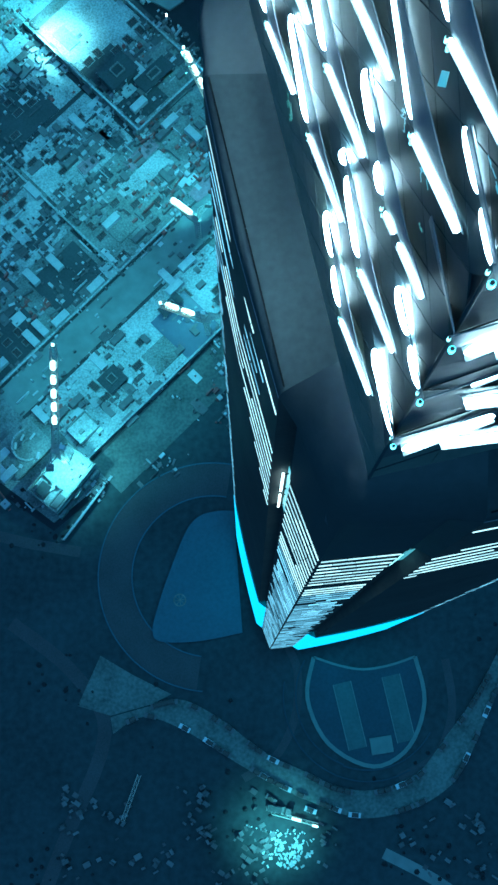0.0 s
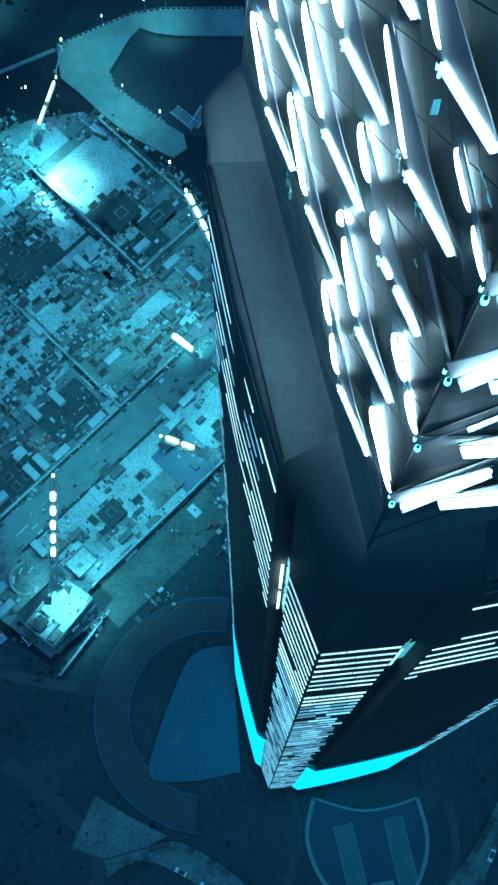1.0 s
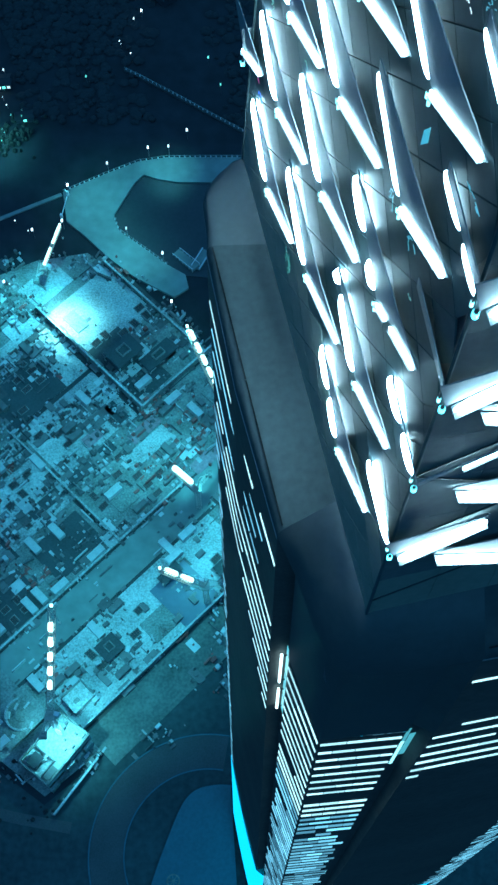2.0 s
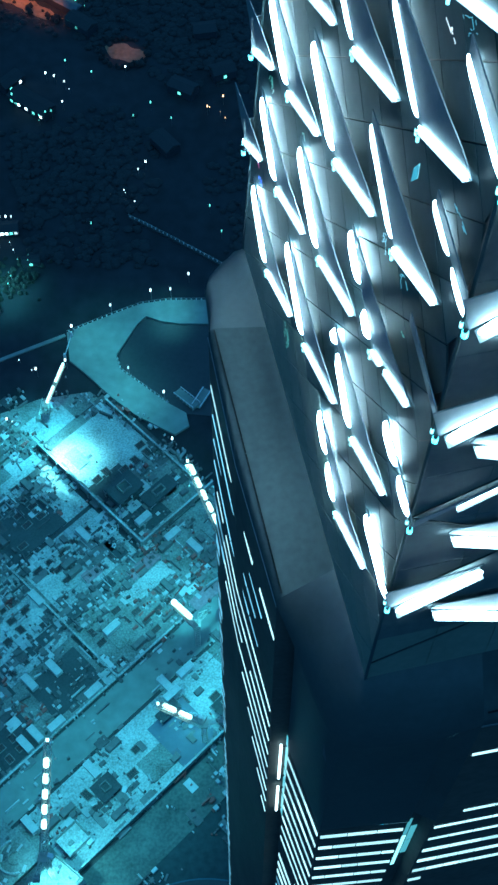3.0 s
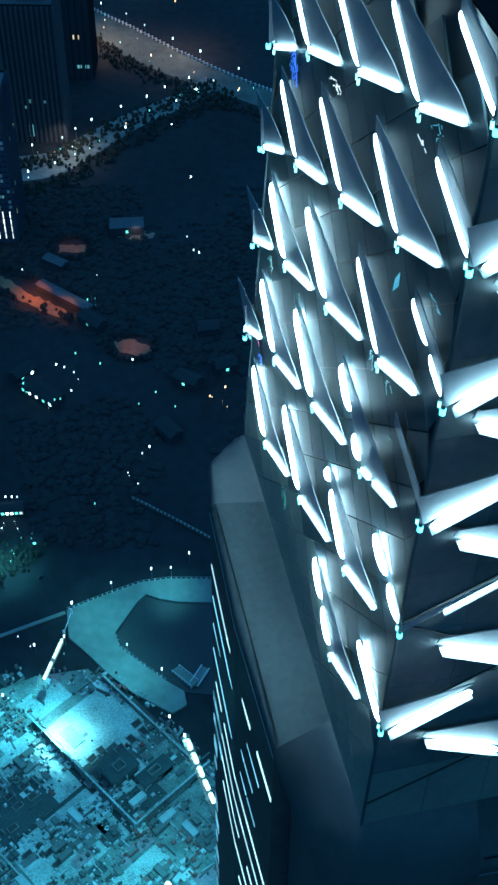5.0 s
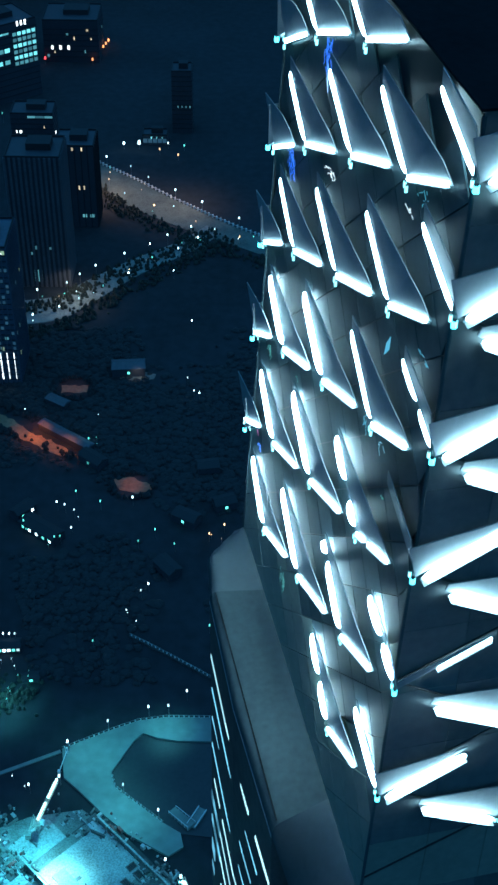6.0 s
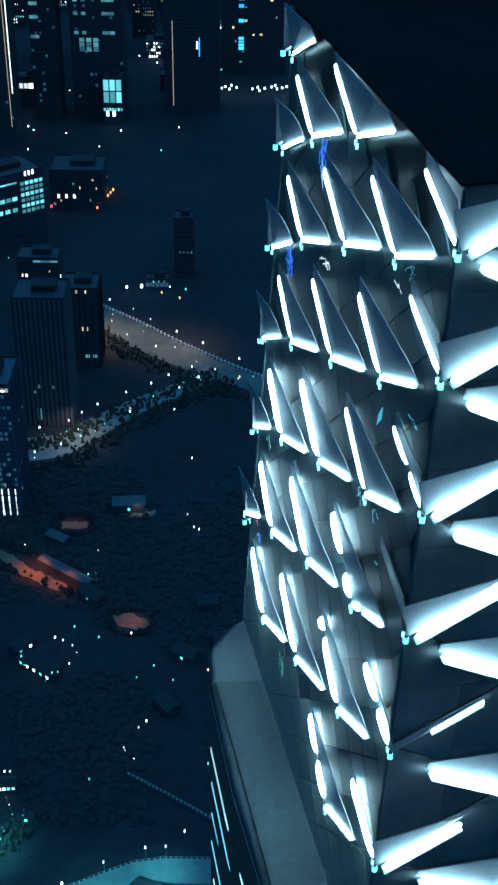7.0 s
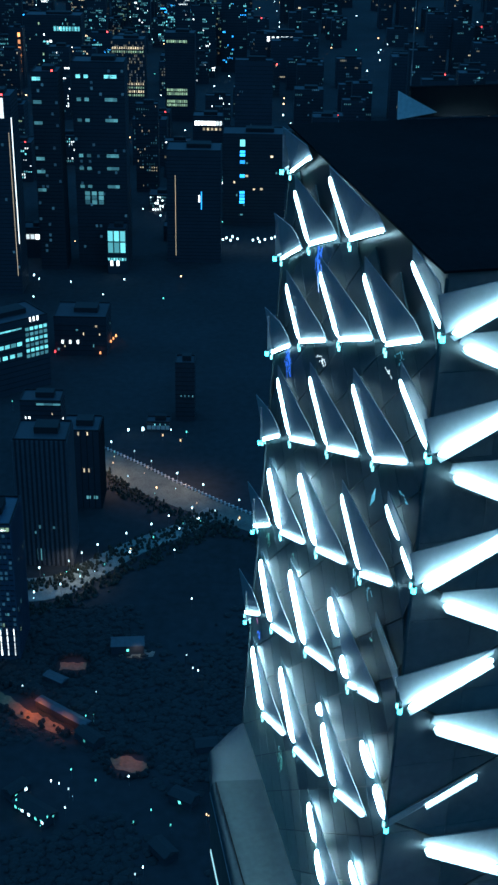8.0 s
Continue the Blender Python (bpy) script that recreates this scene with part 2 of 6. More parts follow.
for face in range(4):
    for a, b in ((0, 1), (9, 10)):
        part("corner_facade", sheet(face, FRONT[a:b + 1], LEVELS), GLASS, tower)
    for a, b in ((1, 4), (6, 9)):
        # its back ends under the corner cap, the cheek of the broad front goes on to the terrace
        back, cheek = (FRONT[a:b], FRONT[b - 1:b + 1]) if a == 1 else (FRONT[a + 1:b + 1], FRONT[a:a + 2])
        part("recess", sheet(face, back, LEVELS + [376.5]), RECESS, tower)
        part("recess_cheek", sheet(face, cheek, LEVELS + [SHAFT_TOP]), RECESS, tower)
    part("main_facade", sheet(face, FRONT[4:7], LEVELS + [SHAFT_TOP]), GLASS, tower)
    # upper glass of the corner bays, filling out towards the terrace
    profile = [352, 358, 364, 370, 376, 380, SHAFT_TOP]
    for near in (True, False):
        rows = []
        for z in profile:
            row = []
            rise = (z - 352) / (SHAFT_TOP - 352)
            for (a, b), a0 in zip(BAY_FULL if face == 3 and near else BAY, (0, 0.6, 1.6, 4.2, 8.5)):
                flat = 1.05 * a0 / 8.5
                n, along = flat + (b - flat) * rise ** 1.2, a0 + (a - a0) * rise ** 1.2
                row.append(on_face(face, along if near else SIDE - along, n, z - bay_drop(a, face == 3 and near) * rise))
            rows.append(row)
        g = Geo()
        g.v = [p for r in rows for p in r]
        g.f = [(k * 5 + j, k * 5 + j + 1, k * 5 + j + 6, k * 5 + j + 5) for k in range(len(rows) - 1) for j in range(4)]
        for poly in part("upper_glass", g, CROWN_GLASS, tower).data.polygons:
            poly.use_smooth = True
        if face == 0 and near:
            # here the glass closes over the upper part of the recess
            n_at = [(z, 1.05 + (1.25 - 1.05) * ((z - 352) / (SHAFT_TOP - 352)) ** 1.2) for z in (356.5, 364, 372, 378, SHAFT_TOP)]
            g = Geo()
            g.v = [on_face(0, s, n, z - bay_drop(s) * (z - 352) / (SHAFT_TOP - 352)) for z, n in n_at for s, n in ((8.48, n), (10.02, 2.52))]
            g.f = [(2 * k, 2 * k + 1, 2 * k + 3, 2 * k + 2) for k in range(4)]
            part("upper_glass", g, CROWN_GLASS, tower)
    g = Geo()
    for (s0, n0), (s1, n1) in (((10.0, 2.5), (22.95, 2.9)), ((22.95, 2.9), (35.9, 2.5))):
        g.slab([on_face(face, s0, n0 + 0.05, SHAFT_TOP - 0.25), on_face(face, s1, n1 + 0.05, SHAFT_TOP - 0.25), on_face(face, s1, n1 + 0.05, SHAFT_TOP), on_face(face, s0, n0 + 0.05, SHAFT_TOP)],
               Vector(on_face(face, 20, -1, 0)) * 0.12 - Vector(on_face(face, 20, 0, 0)) * 0.12)
    part("shoulder_trim", g, METAL, tower, "thin pale metal trim")


# the terrace that closes the shaft round the foot of the crown
i = inset(CROWN_FOOT)
RIM = BAY + [(10.0, 2.5), (14.0, 2.62), (18.5, 2.76), (22.95, 2.9)]
RIM += [(SIDE - a, b) for a, b in RIM[-2::-1]][:-1]
SLOPE = [(0, SHAFT_TOP), (0.012, 384.4), (0.05, 384.85), (0.12, 385.1), (0.25, 385.2), (0.5, 385.35), (0.8, 385.5), (1, CROWN_FOOT + 0.2)]
g, steps = Geo(), len(SLOPE) - 1
for k in range(steps + 1):
    f, z = SLOPE[k]
    for face in range(4):
        for a, b in (BAY_FULL + RIM[5:] if face == 3 else RIM):
            outer = Vector(on_face(face, a, b, SHAFT_TOP))
            inner = Vector(on_face(face, i + (SIDE - 2 * i) * a / SIDE, -i - 0.1, SHAFT_TOP))
            p = outer + (inner - outer) * f
            g.v.append((p.x, p.y, z - bay_drop(min(a, SIDE - a), face == 3 and a < 9) * (1 - f) ** 2.4))
m = 4 * len(RIM)
ring_v = g.v
for face in range(4):
    # the broad fronts carry the terrace, the corner bays a rounded glass cap
    for name, mat, label, a, b in (("terrace", TERRACE, "flat grey terrace round the foot of the crown", 5, 11), ("corner_cap", CROWN_GLASS, "rounded dark glass cap of a corner bay", 11, 21)):
        g = Geo()
        cols = [(face * len(RIM) + j) % m for j in range(a, b + 1)]
        g.v = [ring_v[k * m + j] for k in range(steps + 1) for j in cols]
        c = len(cols)
        g.f = [(k * c + j, k * c + j + 1, (k + 1) * c + j + 1, (k + 1) * c + j) for k in range(steps) for j in range(c - 1)]
        for poly in part(name, g, mat, tower, label).data.polygons:
            poly.use_smooth = True
for face in range(4):
    # a dark gutter runs inside the edge of the terrace
    for s0, s1 in ((10.4, 22.9), (23.0, 35.5)):
        q = [on_face(face, s, n, 385.2) for s, n in ((s0, 2.1), (s1, 2.1), (s1, 1.98), (s0, 1.98))]
        part("gutter", Geo().slab(q, (0, 0, 0.06)), DECK, tower)


def strip(g, face, s0, s1, z, tall=1.5, proud=0.06):
    """A lit window band on the line of the front."""
    def line(s):
        for (a, na), (b, nb) in zip(FRONT, FRONT[1:]):
            if a <= s <= b and b > a:
                return na + (nb - na) * (s - a) / (b - a)
        return 0
    q = []
    for s, zz in ((s0, z - tall), (s1, z - tall), (s1, z), (s0, z)):
        q.append(on_face(face, s, line(s) + proud, zz))
    inner = [on_face(face, s, line(s) - 0.1, zz) for s, zz in ((s0, z - tall), (s1, z - tall), (s1, z), (s0, z))]
    g.add(q + inner, [(0, 1, 2, 3), (7, 6, 5, 4), (0, 4, 5, 1), (1, 5, 6, 2), (2, 6, 7, 3), (3, 7, 4, 0)])


rng = random.Random(5)


def broken(s0, s1, gaps):
    """Cuts a band into lit pieces."""
    cuts = [s0]
    s = s0
    while s < s1 - 1.2:
        s += rng.uniform(1.4, 3.4)
        cuts.append(min(s, s1))
    cuts[-1] = s1
    return [(a + 0.05, b - 0.05) for a, b in zip(cuts, cuts[1:]) if rng.random() > gaps and b - a > 0.3]


WINDOW_LOW = glow("lit_office_strip_blue", (0.16, 0.58, 0.82), 0.75, 0.6)
# lit storeys of the corner bays: single panes near the top, the rest of the height as one mesh
far = Geo()
for face, near in ((0, True), (3, False), (1, None), (2, None)):
    for side_a in (True, False):
        s0, s1 = (0.15, 8.2) if side_a else (37.7, 45.75)
        is_near = (face == 0 and side_a) or (face == 3 and not side_a)
        for k in range(0, 77):
            z = STRIP_TOP - FLOOR * k
            if z < 3:
                continue
            lo, hi = s0, s1
            if k == 8:
                lo, hi = (s0, s0 + 0.9) if face == 0 else (s1 - 3, s1)
            if k > 14:
                short = rng.choice((0, 0, 0.7, 1.4))
                lo, hi = (lo, hi - short) if side_a else (lo + short, hi)
            if is_near and k < 26:
                for a, b in broken(lo, hi, 0.0 if k < 12 else 0.06):
                    g = Geo()
                    strip(g, face, a, b, z, 0.9 if k < 9 else 1.5 if k < 14 else 2.1)
                    part("lit_window", g, WINDOW if k < 12 else WINDOW_LOW, tower)
            else:
                for a, b in broken(lo, hi, 0.10):
                    strip(far, face, a, b, z, rng.choice((1.8, 2.3, 2.8)))
# upper storeys of the broad fronts; d is the distance from the near corner
REACH = {-2: 34, -1: 35, 0: 35, 1: 30, 2: 21, 3: 18.5, 4: 16.5, 5: 14.2, 6: 12.2}
for face in (0, 3):
    for k in range(-6, 7):
        z = STRIP_TOP - FLOOR * k
        if k == -6:
            runs = [(10.2, 14.8), (17.2, 17.9), (18.1, 27.0), (27.2, 35.4)] if face == 3 else [(10.4, 17.5), (19.0, 24.5)]
        elif k < -2:
            runs = {-5: [(14.0, 25.5), (25.7, 35.0)], -4: [(16.0, 19.0), (19.2, 35.0)], -3: [(15.0, 18.0), (18.3, 26.0), (26.2, 35.2)]}[k] if face == 3 else []
        else:
            end = REACH[k] if face == 3 else 35.7
            runs = broken(10.2, end, 0.04)
        for a, b in runs:
            mid = (a + b) / 2
            if face == 0 and k > -6 and z < 331 + max(0, mid - 16) * 0.5 + rng.random() * 3:
                continue
            s0, s1 = (a, b) if face == 0 else (SIDE - b, SIDE - a)
            if mid > 30 and k > -2:
                strip(far, face, s0, s1, z, 1.3)
            else:
                g = Geo()
                strip(g, face, s0, s1, z, 0.5 if k == -6 else 0.32 if k < -2 else 0.42 if face == 3 else 0.6 if k < 1 else 1.0)
                part("lit_window", g, WINDOW if k == -6 or k > -3 else WINDOW_LOW, tower)
    # a lit column of storeys at the far end of the front
    for k in range(-1, 62):
        if rng.random() < 0.12:
            continue
        d0 = 34.2 + rng.uniform(-0.6, 0.5)
        s0, s1 = (d0, 35.8) if face == 0 else (SIDE - 35.8, SIDE - d0)
        strip(far, face, s0, s1, STRIP_TOP - FLOOR * k, rng.choice((1.2, 1.6, 2.2)))
far_strips = part("lit_windows_below", far, WINDOW_FAR, tower, "pale blue office storeys far below")
tagged(far_strips, kind="stuff")

# light tubes in the recesses beside the corner bays, and slabs that glow cyan for the lit reveals
for z0, z1 in ((338.5, 350.0), (325.5, 335.2)):
    p0, p1 = on_face(3, SIDE - 9.4, 1.45, z0), on_face(3, SIDE - 9.4, 1.45, z1)
    tube = part("recess_light", Geo().tube(p0, p1, 0.15, 8), RECESS_TUBE, tower, "upright white light tube")
    for z in (z0 + 0.6, z1 - 0.6):
        part("bracket", Geo().tube(on_face(3, SIDE - 9.4, 0.75, z), on_face(3, SIDE - 9.4, 1.3, z), 0.09, 5), MULLION, tube)
# these slabs emit light in place of tube light falling on the recess
for z0, z1 in ((324, 331), (332, 341), (342, 352)):
    g = Geo()
    g.slab([on_face(3, SIDE - 8.6, 0.8, z0), on_face(3, SIDE - 9.7, 0.8, z0), on_face(3, SIDE - 9.7, 0.8, z1), on_face(3, SIDE - 8.6, 0.8, z1)], (-0.06, 0, 0))
    part("recess_light", g, NOTCH, tower, "cyan-glowing slab for the lit recess glass")
# same here: the lit look of the recess is the slabs' own glow
REVEAL = glow("bright_cyan_reveal", (0.25, 0.85, 1.0), 1.3)
for s0, s1, z0, z1, mat in ((8.58, 8.95, 333, 345.5, REVEAL), (8.58, 8.95, 346, 352, NOTCH), (9.1, 9.72, 338, 343.2, NOTCH), (9.1, 9.72, 343.6, 349, NOTCH)):
    g = Geo()
    g.slab([on_face(0, s0, 0.8, z0), on_face(0, s1, 0.8, z0), on_face(0, s1, 0.8, z1), on_face(0, s0, 0.8, z1)], (0, -0.06, 0))
    part("recess_light", g, mat, tower, "cyan-glowing slab for the lit recess glass")

part("vent_flap", Geo().slab([(0.25, 1.2, 369.2), (-0.15, 1.65, 371.0), (-0.05, 2.0, 373.2), (0.3, 1.6, 371.4)], (-0.15, 0, 0)), METAL, tower, "small open grey vent flap")

# the coloured media facade at the foot of each broad front
bow = [(7.4, 0.35), (9.0, 1.9)] + [(10 + 25.9 * k / 14, 2.66 + 0.42 * (1 - (k / 7 - 1) ** 2)) for k in range(15)] + [(36.9, 1.9), (38.5, 0.35)]
for face in range(4):
    g = sheet(face, bow, [4, 40, 90, 132])
    part("media_screen", g, MEDIA, tower, "glowing cyan media facade")

# ---- the crown ----
ROWS = [388.2, 398.3, 408.7, 418.2, 427.0, 435.7, 443.1]
COLS = [2.2, 11.9, 22.0, 32.3, 43.0]
CROWN_TOP = 446.7


def crown(face, s, n, z):
    """A point of the crown: s along its front, n out of its wall."""
    i = inset(z)
    return ((s, i - n, z), (SIDE - i + n, s, z), (SIDE - s, SIDE - i + n, z), (i - n, SIDE - s, z))[face]


for face in range(4):
    # wall panels between the seams
    if face == 3:
        for row in range(-1, 26):
            for col in range(-1, 20):
                if (row + col) % 2:
                    continue
                s_m, z_m = 2.55 * col, CROWN_FOOT + 2.25 * row
                q = []
                for ds, dz in ((0, -2.19), (2.49, 0), (0, 2.19), (-2.49, 0)):
                    z = min(max(z_m + dz, CROWN_FOOT), CROWN_TOP - 0.3)
                    q.append(Vector(crown(face, min(max(s_m + ds, inset(z)), SIDE - inset(z)), 0, z)))
                if (q[1] - q[3]).length < 1.2 or (q[2] - q[0]).length < 1.2:
                    continue
                # panels near the foot take the paler tone that replaces haze light
                part("crown_panel", Geo().slab(q, (0.12, 0, 0)), CROWN_PANEL if z_m > 395 else CROWN_BASE_LIT, tower)
    zs = [] if face == 3 else [CROWN_FOOT, 392.0, 396.5, 402.0, 407.5, 413.0, 418.5, 424.0, 429.5, 435.0, 440.5, CROWN_TOP - 0.3]
    for i, (z0, z1) in enumerate(zip(zs, zs[1:])):
        n_cols = 9
        for j in range(n_cols):
            a0, a1 = inset(z0), inset(z1)
            f0, f1 = j / n_cols, (j + 1) / n_cols
            q = []
            for f, z in ((f0, z0), (f1, z0), (f1, z1), (f0, z1)):
                i_z = inset(z)
                q.append(Vector(crown(face, i_z + (SIDE - 2 * i_z) * f, 0, z)))
            c = sum(q, Vector()) / 4
            q = [c + (p - c) * 0.992 for p in q]
            out = (Vector(crown(face, 20, 1, z0)) - Vector(crown(face, 20, 0, z0)))
            # paler tone here in place of light that the flaps keep off
            part("crown_panel", Geo().slab(q, out * -0.12), CROWN_FRONT_LIT if i else CROWN_BASE_LIT, tower)
    g = Geo()
    i0, i1 = inset(CROWN_FOOT), inset(CROWN_TOP)
    q = [crown(face, i0, -0.16, CROWN_FOOT), crown(face, SIDE - i0, -0.16, CROWN_FOOT), crown(face, SIDE - i1, -0.16, CROWN_TOP - 0.3),
         crown(face, i1, -0.16, CROWN_TOP - 0.3)]
    out = Vector(crown(face, 20, 1, 400)) - Vector(crown(face, 20, 0, 400))
    part("crown_backing", g.slab(q, out * -0.2), MULLION, tower)
    # diagonal bars of the lattice
    for k in range(len(ROWS)):
        z = ROWS[k]
        for c, s in enumerate(COLS):
            if c % 2 or face == 3:
                continue
            for t in (-1, 1):
                for half in (0, 1):
                    e = s + t * 10.1
                    if not inset(z) - 1 <= e <= SIDE - inset(z) + 1:
                        continue
                    za = z
                    zb = (ROWS[k] + ROWS[k + 1]) / 2 if half == 0 and k + 1 < len(ROWS) else (ROWS[k] + ROWS[k - 1]) / 2 if half and k else None
                    if zb is None or min(za, zb) < SHAFT_TOP:
                        continue
                    cl = lambda v, zz: min(max(v, inset(zz)), SIDE - inset(zz))
                    part("lattice_bar", Geo().tube(crown(face, cl(s, za), 0.02, za), crown(face, cl(e, zb), 0.02, zb), 0.09, 4), MULLION, tower)

for s0, s1 in ((0, 0), (1, 0), (1, 1), (0, 1)):
    ends = [Vector((SIDE - inset(z) if s0 else inset(z), SIDE - inset(z) if s1 else inset(z), z)) for z in (CROWN_FOOT, CROWN_TOP - 0.6)]
    part("corner_post", Geo().tube(*ends, 0.12, 8), CROWN_PANEL, tower)

PROUD = 0.35
LEAN = 0.70


def capsule(a, b, r):
    """A light tube that narrows towards its rounded ends, the way bloom outlines it."""
    axis = (b - a).normalized()
    u = axis.orthogonal().normalized()
    w = axis.cross(u)
    long = (b - a).length
    taper = min(0.9, long * 0.3)
    rings = [(0, 0.25), (0.10, 0.52), (taper * 0.45, 0.80), (taper, 1.0), (long - taper, 1.0), (long - taper * 0.45, 0.80), (long - 0.10, 0.52), (long, 0.25)]
    m = 10
    g = Geo()
    g.v = [a + axis * d + (u * math.cos(2 * math.pi * k / m) + w * math.sin(2 * math.pi * k / m)) * r * f for d, f in rings for k in range(m)]
    g.f = [(i * m + k, i * m + (k + 1) % m, (i + 1) * m + (k + 1) % m, (i + 1) * m + k) for i in range(len(rings) - 1) for k in range(m)]
    g.f += [tuple(range(m - 1, -1, -1)), tuple((len(rings) - 1) * m + k for k in range(m))]
    return g


def chevron(face, s0, n0, z0, arms, thick, tube_mat, runs, lamps, wing=None, shield=False):
    """A flap with a point below and light tubes along its two rising lower edges, lamps hanging at the point.
    arms: for each side its run along the wall and its rise; wing: the free upper corner of a flap with one arm only."""
    top_z = CROWN_TOP - 0.15
    ends = {t: (s0 + t * run, PROUD, z0 + rise) for t, (run, rise) in arms.items()}
    poly = [(s0, n0, z0)]
    if 1 in arms:
        e = ends[1]
        if face == 3:
            # the broad side bends down to a point at the end of its arm
            poly += [e, (e[0] - arms[1][0] * 0.22, LEAN * 0.8, min(e[2] + 0.75, top_z)), (e[0] - arms[1][0] * 0.5, LEAN, min(e[2] + 1.05, top_z))]
        else:
            poly += [e, (e[0] - 0.1, LEAN, min(e[2] + 0.65, top_z))]
    else:
        fold = inset(z0 + 3.0) - LEAN
        poly.append((SIDE - fold, LEAN, min(z0 + 3.0, top_z)))
    if -1 in arms:
        e = ends[-1]
        poly += [(e[0] + 0.15, 0.5, min(e[2] + (1.15 if face == 3 else 0.65), top_z)), e]
    else:
        poly.append(wing)
    q = [Vector(crown(face, *p)) for p in poly]
    inner = [Vector(crown(face, p[0], p[1] - 0.07, p[2])) for p in poly]
    m = len(q)
    faces = [(0, k, k + 1) for k in range(1, m - 1)] + [(m, m + k + 1, m + k) for k in range(1, m - 1)]
    flap = part("crown_flap", Geo().add(q + inner, faces + [(k, m + k, m + (k + 1) % m, (k + 1) % m) for k in range(m)]), FLAP, tower)
    for t, (s1, n1, z1) in ends.items():
        r = thick[t]
        for a, b in runs[t]:
            along = []
            for f in (a, b):
                zz, nn, ss = z0 + (z1 - z0) * f, n0 + (n1 - n0) * f, s0 + (s1 - s0) * f
                if face == 3 and t == -1:
                    along.append(Vector(crown(face, ss - r - 0.06, nn - 0.05, zz - r * 0.5)))
                else:
                    along.append(Vector(crown(face, ss, nn + r + (0.14 if r > 0.15 else 0.10), zz)))
            if not (face == 3 and t == -1):
                # added strip below the tube: blocks light from the wall, throws it up on the flap
                out = (Vector(crown(face, s0, 1, z0)) - Vector(crown(face, s0, 0, z0))).normalized()
                low = Vector((0, 0, -r - 0.05))
                part("lip", Geo().slab([along[0] + low - out * (r + 0.16), along[1] + low - out * (r + 0.16), along[1] + low + out * (r + 0.10), along[0] + low + out * (r + 0.10)], (0, 0, -0.04)), FLAP, flap)
            if r > 0.15:
                tube = part("light_tube", capsule(*along, r), tube_mat[t], flap)
                if shield and t == -1:
                    # added dark plate behind the tube, to block its light from the wall
                    d = (along[1] - along[0]).normalized()
                    out = (Vector(crown(face, s0, 1, z0)) - Vector(crown(face, s0, 0, z0))).normalized()
                    side = d.cross(out) * 0.42
                    back = out * -0.26
                    part("channel", Geo().slab([along[0] - side + back, along[1] - side + back, along[1] + side + back, along[0] + side + back], out * -0.03), MULLION, tube)
            else:
                for up in (Vector((0, 0, 0.0)), Vector((0, 0, 0.19))):
                    part("light_tube", Geo().tube(along[0] + up, along[1] + up, r, 6), tube_mat[t], flap)
    # two lamps hang at the point; at a fold the one on the edge is larger and bluer
    both = len(arms) == 2
    for d, dz, r, mat in ((0.0, -0.25, 0.17 if lamps == 2 and not both else 0.09, LAMP if lamps == 2 and not both else POINT), (0.30 if both else 0.55, -0.40 if both else -0.25, 0.09, POINT))[:lamps]:
        c = Vector(crown(face, s0 + (d if 1 in arms else -d), n0 + 0.14, z0 + dz))
        lamp = part("point_lamp", Geo().tube(c - Vector((0, 0, 0.24)), c + Vector((0, 0, 0.14)), r, 8), mat, flap, "small cyan lamp")
        part("lamp_cap", Geo().tube(c + Vector((0, 0, 0.14)), c + Vector((0, 0, 0.22)), r * 0.8, 6), MULLION, lamp)


